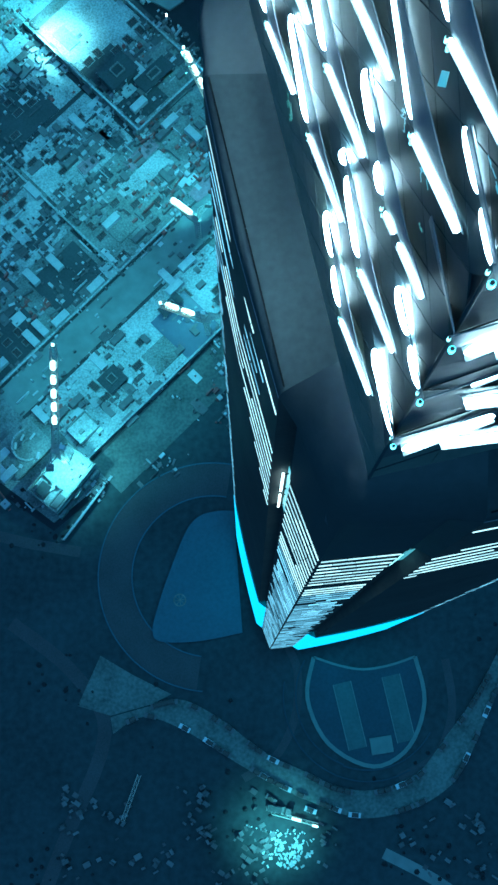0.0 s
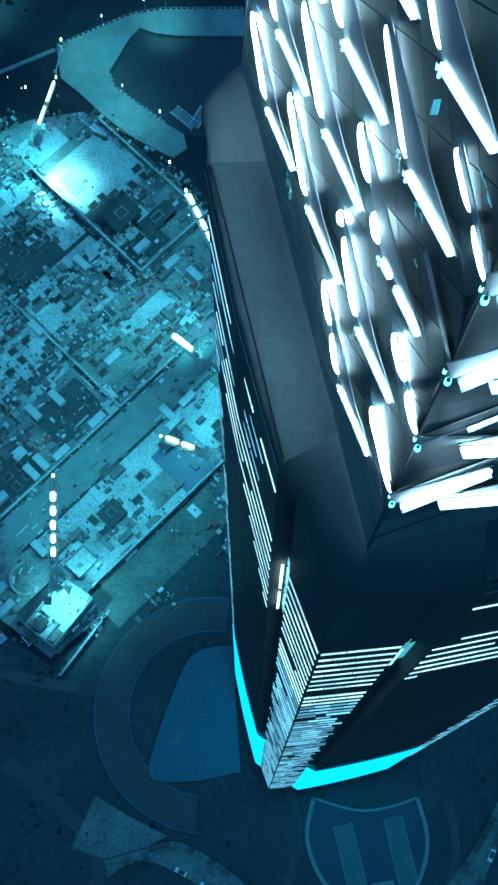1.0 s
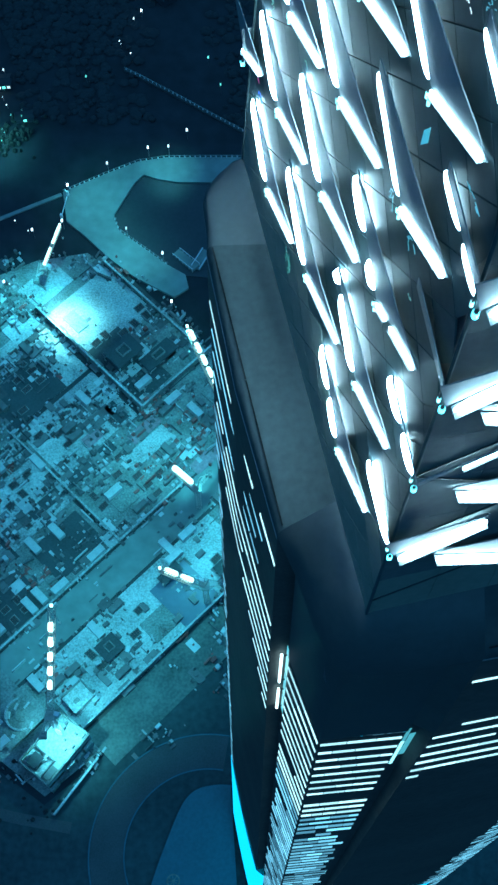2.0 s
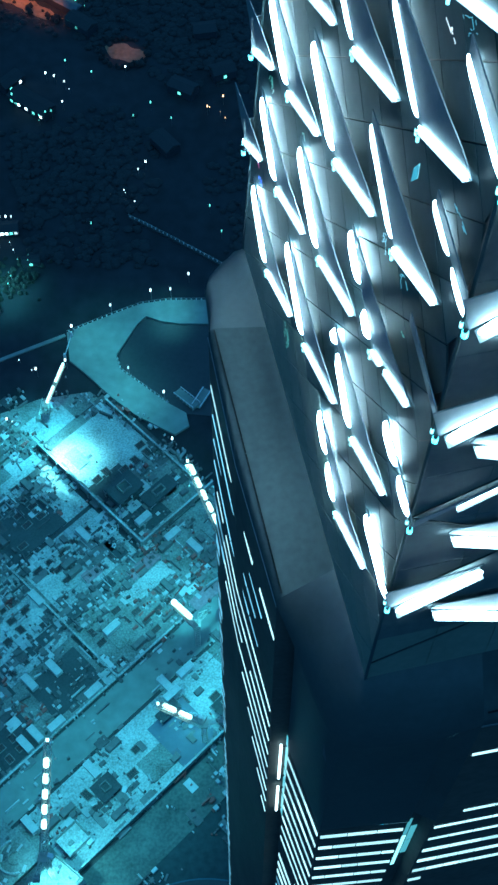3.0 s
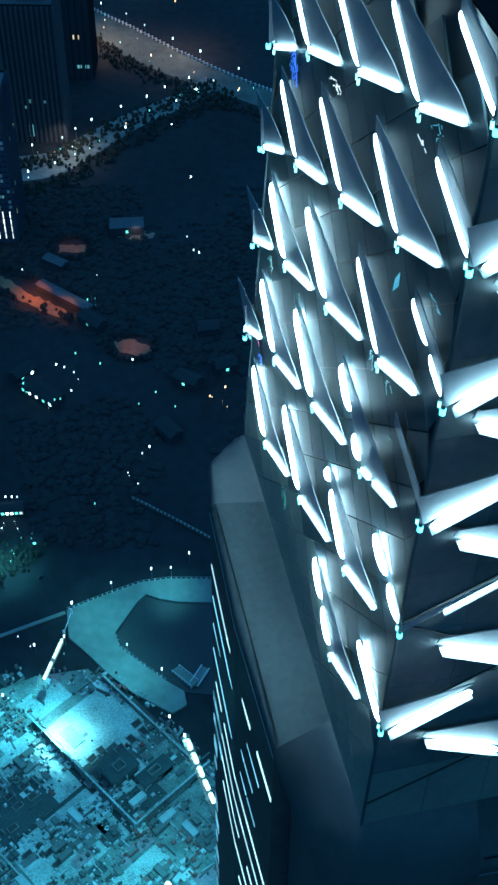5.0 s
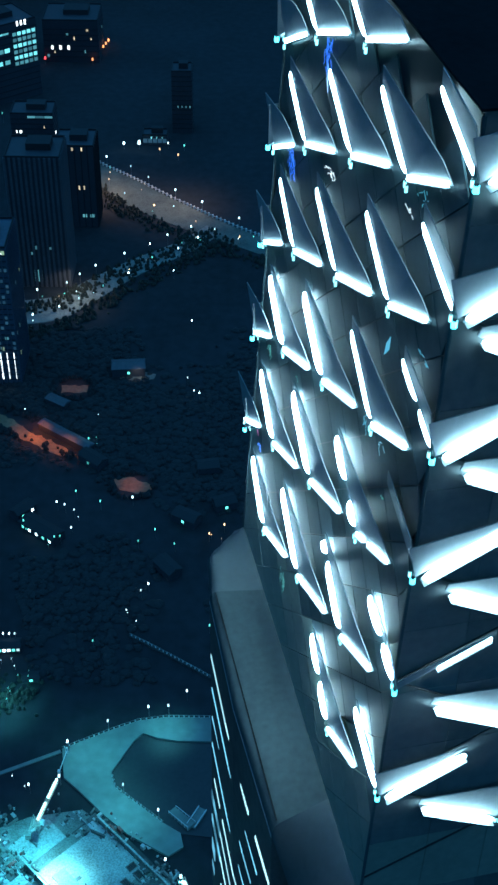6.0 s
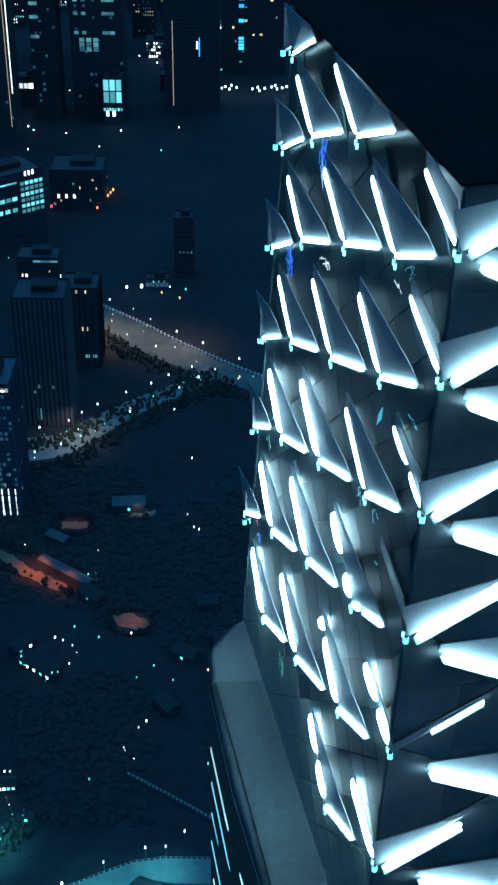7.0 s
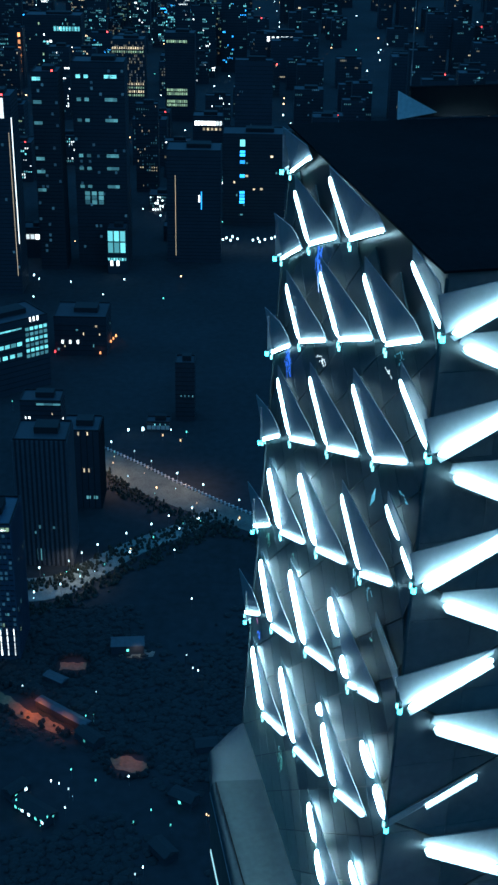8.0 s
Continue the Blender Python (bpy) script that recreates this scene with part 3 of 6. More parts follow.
pick = random.Random(11)
for face in range(4):
    for c, col in enumerate(COLS):
        rows = ROWS if c % 2 == 0 else [(a + b) / 2 for a, b in zip(ROWS, ROWS[1:])]
        for k, z in enumerate(rows):
            if z < 392:
                continue
            lower = z < 421
            whole = [(0.05, 0.97)]
            wing = None
            if face == 3:
                # d: distance from the near corner; the columns spread a little downwards
                drop = 443 - z
                d = (0.0, 12.6, 22.0 + 0.042 * drop, 31.8 + 0.06 * drop, 38.95 + 0.115 * drop)[c]
                z += (0, -0.3, -0.1, 0.1, 0.1)[c]
                rise = 3.0 + 0.02 * (425 - z)
                arms = {-1: ((5.6, 2.5), (5.9, rise + 0.1), (6.4, rise + 0.2), (5.6, rise + 0.1), (0, 0))[c],
                        1: ((0, 0), (6.0 + 0.012 * drop, rise), (6.9 + 0.022 * drop, rise + 0.1), (6.9 + 0.015 * drop, rise), (5.6, rise - 0.05))[c]}
                s_c, n_c = SIDE - d, PROUD
                if c == 0:
                    s_c, n_c = SIDE - inset(z) + 0.62, 0.0
                    del arms[1]
                elif c == 4:
                    del arms[-1]
                    wing = (s_c - 3.5, 0.5, min(z + 2.95, CROWN_TOP - 0.15))
                # lower tubes are thickened to stand in for their bloom
                thick = {-1: 0.31 if lower else 0.21, 1: 0.065}
                tube_mat = {-1: TUBE_BRIGHT if lower else TUBE, 1: TUBE_DIM}
                runs = {-1: whole, 1: whole}
                if c == 0 and 416 < z < 420:
                    runs[-1] = []
                if (c == 0 and (425 < z < 428 or 406 < z < 410)) or (c == 1 and z < 396):
                    runs[-1] = [(0.06, 0.46), (0.56, 1.0)]
                if c == 1 and 402 < z < 406:
                    runs[-1] = [(0.05, 0.76), (0.86, 1.0)]
                if c == 1 and 411 < z < 416:
                    runs = {-1: [(0.05, 0.30), (0.54, 1.0)], 1: [(0.08, 0.30), (0.42, 0.97)]}
                chevron(face, s_c, n_c, z, arms, thick, tube_mat, runs, 1 if c == 4 else 2, wing, shield=True)
                continue
            arms = {-1: (6.0, 2.95), 1: (6.0, 2.95)}
            s_c, n_c = min(max(col, inset(z) - PROUD + 0.1), SIDE - inset(z) + PROUD - 0.1), PROUD
            if c == 0:
                s_c, n_c = inset(z), 0.65
                del arms[-1]
                wing = (inset(z + 2.3) - LEAN, LEAN, min(z + 2.3, CROWN_TOP - 0.15))
            elif c == 4:
                s_c, n_c = SIDE - inset(z) + 0.65, 0.0
                del arms[1]
            thick, tube_mat, runs = {-1: 0.26, 1: 0.26}, {-1: TUBE, 1: TUBE}, {-1: whole, 1: whole}
            if c == 0 and 406 < z < 411:
                thick[1], tube_mat[1], runs[1] = 0.065, TUBE_DIM, [(0.42, 1.0)]
                wing = (s_c, LEAN, z + 0.7)
            if c == 1 and 402 < z < 406:
                runs[1] = [(0.06, 0.46), (0.56, 1.0)]
            chevron(face, s_c, n_c, z, arms, thick, tube_mat, runs, 0 if face == 0 and c == 0 else 2, wing)

# roof
i_top = inset(CROWN_TOP) - 0.35
part("crown_roof", Geo().prism([(i_top, i_top), (SIDE - i_top, i_top), (SIDE - i_top, SIDE - i_top), (i_top, SIDE - i_top)],
                               CROWN_TOP - 0.2, CROWN_TOP - 0.05), DECK, tower)
# torn coloured screen mesh left on the crown between the chevrons
SCRAP = {"blue": glow("blue_led_mesh", (0.02, 0.16, 1.0), 0.9), "green": glow("green_led_mesh", (0.05, 0.6, 0.45), 0.3),
         "white": glow("white_led_mesh", (0.7, 0.9, 1.0), 0.9), "cyan": glow("cyan_led_mesh", (0.05, 0.55, 0.75), 0.45), "pink": glow("pink_led_mesh", (0.9, 0.08, 0.45), 0.4)}
for v, z, colour, n, wide, tall in ((29.2, 439.4, "blue", 11, 1.8, 2.6), (35.6, 428.7, "blue", 12, 1.8, 2.2), (25.3, 432.6, "white", 6, 2.2, 0.8), (11.8, 437.8, "white", 3, 1.4, 0.3),
                                    (37.6, 410.8, "green", 7, 0.9, 1.2), (39.3, 411.2, "green", 3, 0.4, 0.7), (28.0, 394.0, "green", 6, 1.2, 1.8), (6.8, 431.7, "cyan", 3, 1.6, 0.35),
                                    (13.4, 421.6, "cyan", 4, 0.7, 1.2), (10.4, 422.3, "cyan", 3, 0.5, 0.9), (38.2, 399.9, "blue", 5, 0.7, 0.9), (39.4, 400.8, "pink", 2, 0.4, 0.4),
                                    (8.9, 419.4, "green", 2, 0.7, 0.3), (9.8, 439.6, "cyan", 3, 0.7, 0.9), (29.0, 414.0, "green", 2, 0.4, 0.4)):
    # loose strands of small lights, each wandering down and crossing the next
    g = Geo()
    for k in range(n):
        ds, dz = pick.uniform(-0.5, 0.5) * wide, tall * pick.uniform(0.1, 0.5)
        p = Vector(crown(3, SIDE - v + ds, 0.45, z + dz))
        for j in range(pick.randrange(5, 10)):
            ds += pick.uniform(-0.28, 0.28) * wide ** 0.5
            dz -= tall * pick.uniform(0.04, 0.16)
            q = Vector(crown(3, SIDE - v + ds, 0.45, z + dz))
            if pick.random() < 0.75:
                g.tube(p, q, 0.022, 3)
            p = q
    tagged(part("led_mesh", g, SCRAP[colour], tower, "tangled strip of %s screen lights" % colour), kind="stuff")
# a loose pane between two chevrons; its glint is painted as a glow of its own
part("loose_pane", Geo().slab([crown(3, SIDE - 12.4, 0.3, 428.5), crown(3, SIDE - 12.0, 0.5, 428.0), crown(3, SIDE - 11.6, 0.4, 428.6), crown(3, SIDE - 11.9, 0.3, 429.3)], (0.05, 0, 0)), SCRAP["cyan"], tower, "small loose pane given a cyan glow")
# a low screen on the far side of the roof, with a glass fin at its end
part("roof_screen", Geo().box((25.8, 42.2, CROWN_TOP - 0.1), (21.4, 0.4, 2.5)), DECK, tower, "low dark glass wind screen on the roof")
# white paint on the fin stands in for the light on it
part("roof_fin", Geo().slab([(13.95, 41.5, 446.6), (17.3, 41.5, 447.1), (13.9, 41.5, 448.9)], (0, 0.15, 0)), PALE_PAINT, tower, "triangular glass fin painted pale as if lit")
part("mast", Geo().tube((15.2, 42.5, CROWN_TOP), (15.2, 42.5, CROWN_TOP + 9), 0.06, 5), METAL, tower)

# ---- floodlights and street lighting ----
CYAN = (0.075, 0.77, 0.98)


# spotlights without fixtures; street_light_glow ones stand for road and slope lamps
def flood(name, place, target, watts, colour, angle=120, size=1.0):
    d = bpy.data.lights.new(name, "SPOT")
    d.energy, d.color, d.spot_size, d.spot_blend, d.shadow_soft_size = watts, colour, radians(angle), 0.7, size
    ob = new(name, d)
    ob.matrix_world = look(place, target)
    return tagged(ob, "bare spotlight over the site, a road or the slope", "floodlight")


flood("floodlight", (-62, 98, 72), (-58, 105, 0), 1.2e5, CYAN, 84)
flood("floodlight", (-30, 152, 58), (-40, 150, 0), 1.4e5, CYAN, 96)
flood("floodlight", (-29, 202, 66), (-50, 205, 0), 1.04e5, CYAN, 96)
flood("floodlight", (-84, 240, 11), (-83, 240, 0), 4.4e4, (0.20, 0.88, 1.0), 130)
flood("floodlight", (-99, 251, 22), (-99, 250, 0), 3.0e4, CYAN, 130)
flood("floodlight", (-104, 172, 60), (-100, 170, 0), 0.288e5, CYAN, 110)
flood("floodlight", (-73, 65, 19), (-73, 66, 6), 2.56e4, (0.12, 0.82, 0.98), 140)
flood("floodlight", (-74, 303, 24), (-72, 303, 0), 1.52e4, (0.10, 0.74, 0.85), 130)
flood("floodlight", (-57, 275, 18), (-56.5, 275, 0), 1.04e4, (0.10, 0.72, 0.88), 130)
flood("floodlight", (-43, 320, 16), (-43, 319, 0), 0.64e4, (0.10, 0.72, 0.85), 110)
flood("floodlight", (1, -66, 15), (1, -65, 0), 2.6e4, (0.10, 0.75, 0.85), 130)
flood("street_light_glow", (-119, 330, 14), (-118.5, 330, 0), 1.6e4, (0.10, 0.78, 0.92), 140)
ORANGE = (1.0, 0.25, 0.05)
flood("street_light_glow", (-130, 528, 11), (-130, 528, 0), 0.62e4, ORANGE, 140)
flood("street_light_glow", (-112, 516, 11), (-112, 516, 0), 0.34e4, ORANGE, 130)
flood("street_light_glow", (-71, 487, 9), (-71, 486, 0), 0.10e4, ORANGE, 120)
flood("street_light_glow", (-114, 577, 9), (-114, 576, 0), 0.07e4, ORANGE, 120)
flood("street_light_glow", (-99, 519, 10), (-104, 525, 3), 0.035e4, (0.55, 1.0, 0.85), 130)
flood("street_light_glow", (-76, 584, 7), (-76, 588, 0), 0.05e4, (1.0, 0.85, 0.7), 130)
flood("street_light_glow", (-60, 800, 30), (-60, 800, 0), 2.3e4, (1.0, 0.66, 0.48), 140)
flood("street_light_glow", (-118, 815, 26), (-115, 815, 0), 2.6e4, (1.0, 0.66, 0.48), 140)
flood("street_light_glow", (-125, 672, 22), (-125, 672, 0), 1.1e4, (1.0, 0.92, 0.8), 140)

# ---- the building site: p runs along its haul road, q across it ----
SITE = radians(45)


def site(p, q):
    return (p * math.cos(SITE) - q * math.sin(SITE), p * math.sin(SITE) + q * math.cos(SITE))


def area(p0, p1, q0, q1):
    return [site(p0, q0), site(p1, q0), site(p1, q1), site(p0, q1)]


g = Geo().prism([(-140, 70), (-100, 62), (-80, 47), (-54, 69), (-12, 108), (-13, 192), (-46, 243), (-60, 262), (-76, 276), (-98, 272), (-145, 250)], 0, 0.12)
tagged(part("pavement", g, CONCRETE_DARK), "stained concrete ground of the building site", "pavement", kind="structure")

SLABS = [(2, 94, 99, 126, 0.5, CONCRETE), (-6, 112, 127.5, 141, 0.28, PAVING), (62, 106, 143, 176, 0.4, CONCRETE_DARK), (108, 150, 145, 176, 0.3, CONCRETE_DARK),
         (28, 60, 143, 165, 0.7, CONCRETE_DARK), (2, 26, 143, 172, 0.35, CONCRETE_DARK), (30, 62, 168, 205, 0.4, CONCRETE), (64, 104, 178, 205, 0.45, CONCRETE),
         (68, 104, 207, 240, 0.35, CONCRETE), (109, 142, 208, 238, 0.5, CONCRETE), (109, 145, 179, 206, 0.4, CONCRETE_DARK), (0, 28, 176, 205, 0.4, CONCRETE),
         (30, 66, 208, 236, 0.35, CONCRETE_DARK), (-40, -4, 118, 150, 0.3, CONCRETE_DARK), (112, 118, 222, 232, 0.9, CONCRETE_DARK), (109, 126, 180, 213, 0.62, TAR), (34, 58, 146, 164, 0.9, TAR), (-6, 26, 143.6, 161, 0.52, TAR), (44, 88, 172, 177, 0.72, TAR), (62, 92, 207, 230, 0.60, TAR), (56, 74, 98.5, 119, 0.95, GLASS_WALL),
         (86, 108, 160, 167, 0.85, CONCRETE), (94, 109, 168, 173, 0.66, RED_SLAB), (103, 118, 140.5, 146, 0.56, RED_SLAB), (80, 88, 180, 185, 0.70, RED_SLAB), (96, 101, 179, 189, 0.8, TAR), (2, 104, 80, 96, 0.25, EARTH),
         (90, 104, 226, 246, 0.42, CONCRETE), (108, 128, 243, 256, 0.36, CONCRETE),
         (70, 80, 150, 160, 0.8, CONCRETE_DARK), (84, 98, 184, 190, 0.8, STACK), (8, 22, 180, 196, 0.7, CONCRETE_DARK), (44, 58, 102, 112, 0.8, CONCRETE_DARK), (98, 128, 100, 126, 0.5, CONCRETE_DARK)]
for p0, p1, q0, q1, h, mat in SLABS:
    g = Geo().prism(area(p0, p1, q0, q1), 0.1, h)
    tagged(part("floor_slab", g, mat), "bare concrete floor slab on the building site", "slab", "site slabs")


def hoarding(name, a, b, tall, label):
    a, b = Vector((*a, 0.1)), Vector((*b, 0.1))
    d = (b - a).normalized()
    o = Vector((-d.y, d.x, 0))
    w = thing(name, label, "wall", group="site walls")
    g = Geo().slab([a, b, b + Vector((0, 0, tall)), a + Vector((0, 0, tall))], o * 0.5)
    part("wall_face", g, CONCRETE_DARK, w)
    g = Geo().slab([a + Vector((0, 0, tall)) - o * 0.15, b + Vector((0, 0, tall)) - o * 0.15, b + Vector((0, 0, tall)) + o * 0.65, a + Vector((0, 0, tall)) + o * 0.65], (0, 0, 0.25))
    part("coping", g, CONCRETE, w)
    g = Geo()
    n = int((b - a).length / 6)
    for i in range(n + 1):
        c = a + (b - a) * (i / max(n, 1)) + o * 0.9
        g.box((c.x, c.y, 0.1), (0.7, 0.7, tall), SITE)
    part("buttress", g, CONCRETE_DARK, w)


hoarding("retaining_wall", site(107, 177), site(107, 242), 5.0, "long concrete retaining wall across the building site")
hoarding("retaining_wall", site(107, 177), site(147, 177), 4.0, "concrete retaining wall beside the site road")
hoarding("retaining_wall", site(-4, 97.5), site(98, 97.5), 3.5, "concrete wall along the edge of the site")
hoarding("retaining_wall", site(143, 178), site(143, 240), 3.0, "concrete wall behind the bright yard")
hoarding("retaining_wall", site(62, 142), site(62, 206), 2.5, "low concrete wall between two slabs")
hoarding("retaining_wall", site(-6, 142), site(100, 142), 1.4, "low kerb wall along the haul road")

TRENCH = material("wet_trench", (0.035, 0.038, 0.040), 0.7, 0.0, 0.4, 0.2, 2.0, 0.2)
for p0, p1, q0, q1 in ((104, 107, 176, 243), (105, 150, 173.5, 176.5), (60, 62, 142, 206), (-6, 104, 140.8, 142), (28, 30, 143, 206), (-6, 128, 126, 127.5), (62, 105, 205.2, 207), (143.5, 146, 178, 242), (0, 96, 96, 97.5)):
    tagged(part("trench", Geo().prism(area(p0, p1, q0, q1), 0.1, 0.16), TRENCH), "dark wet trench beside a concrete slab", "trench", "site trenches")

# loose stacks: uncounted small pieces in clusters on the slabs
dice = random.Random(3)
stacks = {"dark": Geo(), "pale": Geo(), "red": Geo()}
for i in range(17000):
    p, q = dice.uniform(-45, 150), dice.uniform(62, 272)
    x, y = site(p, q)
    if not (-135 < x < -13 and 52 < y < 276):
        continue
    if 128.5 < q < 140 and dice.random() < 0.93:
        continue
    if 109 < p < 140 and 208 < q < 238 and dice.random() < 0.95:
        continue
    v = noise.noise(Vector((p * 0.045, q * 0.06, 3.1))) + 0.35 * noise.noise(Vector((p * 0.2, q * 0.2, 7.0)))
    if 99 < q < 126:
        v -= 0.30
    if q < 97:
        v -= 0.35 if p < 52 else 0.0
    if v < dice.uniform(-0.30, 0.32):
        continue
    if dice.random() < 0.05:
        stacks["dark" if dice.random() < 0.7 else "pale"].box((x, y, 0.1), (dice.uniform(3, 7), dice.uniform(2, 4.5), dice.choice((0.5, 0.7, 1.2)) + dice.uniform(0.012, 0.09)), SITE + dice.choice((0, math.pi / 2)))
    big = dice.random()
    w, d = (dice.uniform(0.4, 1.5), dice.uniform(0.3, 1.2)) if big < 0.62 else (dice.uniform(1.2, 3.4), dice.uniform(0.8, 2.2)) if big < 0.92 else (dice.uniform(4, 9), dice.uniform(0.3, 0.9))
    if dice.random() < 0.4:
        w, d = d, w
    red = noise.noise(Vector((p * 0.05, q * 0.05, 20.0))) > 0.34 or (84 < p < 120 and 140 < q < 175)
    w, d = w * 0.8, d * 0.8
    kind = "red" if red and dice.random() < 0.35 else "dark" if dice.random() < 0.58 else "pale"
    stacks[kind].box((x, y, 0.1), (w, d, dice.choice((0.25, 0.5, 0.9, 1.4, 2.2)) + dice.uniform(0.012, 0.09)), SITE + dice.choice((0, 0, 0, dice.uniform(-0.4, 0.4))))
for kind, mat, lab in (("dark", STACK, "dark stacks of building materials on concrete"), ("pale", STACK_PALE, "pale stacks of boards and blocks on concrete"),
                       ("red", STACK_RED, "rust-red bundles of reinforcing steel")):
    tagged(part("building_materials", stacks[kind], mat), lab, "building materials", kind="stuff")


def container(x, y, z, turn, size, mat, label, name, category):
    """A ribbed steel box with doors and a roof frame."""
    c = thing(name, label, category, (x, y, z), math.degrees(turn), name + "s on the site")
    part("body", Geo().box((0, 0, 0), size), mat, c)
    g = Geo()
    for e in (-1, 1):
        g.box((0, e * (size[1] / 2 - 0.1), size[2]), (size[0], 0.2, 0.15))
        g.box((e * (size[0] / 2 - 0.1), 0, size[2]), (0.2, size[1] - 0.4, 0.15))
    part("roof_frame", g, mat, c)
    part("door", Geo().box((size[0] / 2 + 0.03, 0, 0.2), (0.06, size[1] * 0.8, size[2] - 0.5)), MULLION, c)
    return c


# rows of foundation footings: a dark pit in a concrete rim with starter bars standing in it
def footing(x, y, z, turn, w, d, label):
    f = thing("foundation_footing", label, "footing", (x, y, z), turn, "foundation footings")
    for e in (-1, 1):
        part("rim", Geo().box((0, e * (d / 2 - 0.2), 0), (w, 0.3, 0.35)), CONCRETE_DARK, f)
        part("rim", Geo().box((e * (w / 2 - 0.2), 0, 0), (0.3, d - 0.8, 0.35)), CONCRETE_DARK, f)
    part("pit", Geo().box((0, 0, 0), (w - 0.7, d - 0.7, 0.14)), TRENCH, f, "dark wet bottom")
    g = Geo()
    for ix in range(4):
        for iy in range(3):
            g.tube((-w * 0.3 + w * 0.2 * ix, -d * 0.28 + d * 0.28 * iy, 0.1), (-w * 0.3 + w * 0.2 * ix, -d * 0.28 + d * 0.28 * iy, 1.3), 0.09, 3)
    tagged(part("reinforcement", g, STACK_RED, f), kind="stuff")
    return f


kinds = {}
for p0, p1, q0, q1, sp, sq, w, d in ((64, 106, 144, 175, 6.2, 5.4, 4.4, 3.0), (2, 92, 101, 125, 8.5, 6.4, 4.6, 3.2), (31, 60, 170, 204, 6.6, 5.6, 4.0, 3.2), (66, 103, 180, 204, 6.4, 5.2, 4.6, 2.8),
                                     (69, 103, 209, 238, 7.0, 5.6, 4.4, 3.0), (111, 142, 206, 216, 6.0, 5.0, 4.4, 3.4), (3, 26, 145, 171, 6.0, 5.2, 3.8, 3.0), (2, 27, 178, 204, 6.6, 5.6, 4.4, 3.2)):
    for i in range(int((p1 - p0) / sp)):
        for j in range(int((q1 - q0) / sq)):
            if dice.random() < 0.42:
                continue
            x, y = site(p0 + sp * (i + 0.5) + dice.uniform(-0.6, 0.6), q0 + sq * (j + 0.5) + dice.uniform(-0.6, 0.6))
            if not (-132 < x < -14 and 55 < y < 270):
                continue
            turn = 45 + dice.choice((0, 0, 90)) + dice.uniform(-3, 3)
            if (w, d) in kinds:
                copy_thing(kinds[w, d], pose(x, y, 0.4, 0, 0, turn))
            else:
                kinds[w, d] = footing(x, y, 0.4, turn, w, d, "concrete footing with a dark pit and rusty starter bars")

first = {}
for i in range(130):
    p, q = dice.uniform(-30, 148), dice.uniform(99, 240)
    if 127 < q < 142 or (108 < p < 144 and 207 < q < 240) or abs(p - 107) < 4 or abs(q - 177) < 4:
        continue
    x, y = site(p, q)
    if not (-130 < x < -14 and 55 < y < 270):
        continue
    k = dice.choice(("site_container", "site_cabin", "plant_skip"))
    turn = SITE + dice.choice((0, math.pi / 2))
    if k not in first:
        size, mat, lab, cat = {"site_container": ((6.1, 2.5, 2.6), STACK, "dark ribbed steel container on the site", "container"),
                               "site_cabin": ((7.2, 3.0, 2.8), STACK_PALE, "pale flat-roofed site cabin on concrete", "cabin"),
                               "plant_skip": ((3.6, 2.2, 1.5), STACK, "dark open steel skip on concrete", "skip")}[k]
        first[k] = container(x, y, 0.4, turn, size, mat, lab, k, cat)
    else:
        copy_thing(first[k], pose(x, y, 0.4, 0, 0, math.degrees(turn)))

# half-built frames: low floors with open shafts
def frame_block(p, q, w, d, h, label):
    x, y = site(p, q)
    b = thing("building_frame", label, "building", (x, y, 0.1), 45, "half-built frames")
    for k in range(int(h / 3.2) + 1):
        part("slab", Geo().box((0, 0, k * 3.2), (w, d, 0.3)), TAR if k else CONCRETE_DARK, b)
    for ix in (-1, 0, 1):
        for iy in (-1, 1):
            part("column", Geo().box((ix * (w / 2 - 0.5), iy * (d / 2 - 0.5), 0), (0.6, 0.6, h)), CONCRETE, b)
    for e in (-1, 1):
        part("core_wall", Geo().box((e * w * 0.16, 0, h), (0.35, d * 0.42, 1.6)), CONCRETE_DARK, b)
        part("core_wall", Geo().box((0, e * d * 0.2, h), (w * 0.32, 0.35, 1.6)), CONCRETE_DARK, b)


frame_block(118, 200, 14, 10, 6.4, "dark half-built concrete frame beside the bright yard")
frame_block(128, 190, 16, 7, 3.2, "long low concrete frame with open shafts")
frame_block(30, 113, 9, 8, 3.2, "low concrete frame with an open shaft on a slab")
frame_block(66, 118, 10, 4.5, 3.2, "small concrete frame on a pale slab")
frame_block(84, 105, 10, 6, 3.2, "small dark-roofed frame on a pale slab")

# the core under the foremost crane: an open concrete box with lit floor
core = thing("concrete_core", "floodlit concrete core with an open top under a crane", "building", (-76.5, 63.0, 0.1), 52)
part("slab", Geo().box((0, 0, 0), (23, 14, 6)), CONCRETE, core)
for c, sz in (((0, 6.7, 6), (23, 0.6, 2.2)), ((0, -6.7, 6), (23, 0.6, 2.6)), ((11.2, 0, 6), (0.6, 12.8, 2.2)), ((-11.2, 0, 6), (0.6, 12.8, 2.6)), ((-3.5, 1.5, 6), (0.5, 9.5, 1.6)), ((-7.4, -2.8, 6), (7.2, 0.5, 1.8))):
    part("core_wall", Geo().box(c, sz), CONCRETE_DARK, core)
part("shaft", Geo().box((-7.6, 2.2, 6), (5.0, 4.2, 3.4)), TAR, core, "dark lift shaft")
part("formwork", Geo().box((-7.5, -4.6, 6), (5, 2.6, 1.5)), STACK, core, "dark formwork frame")
part("formwork", Geo().box((-5.0, 0.2, 6.2), (3.4, 1.0, 2.2)), STACK_PALE, core, "pale formwork panel")
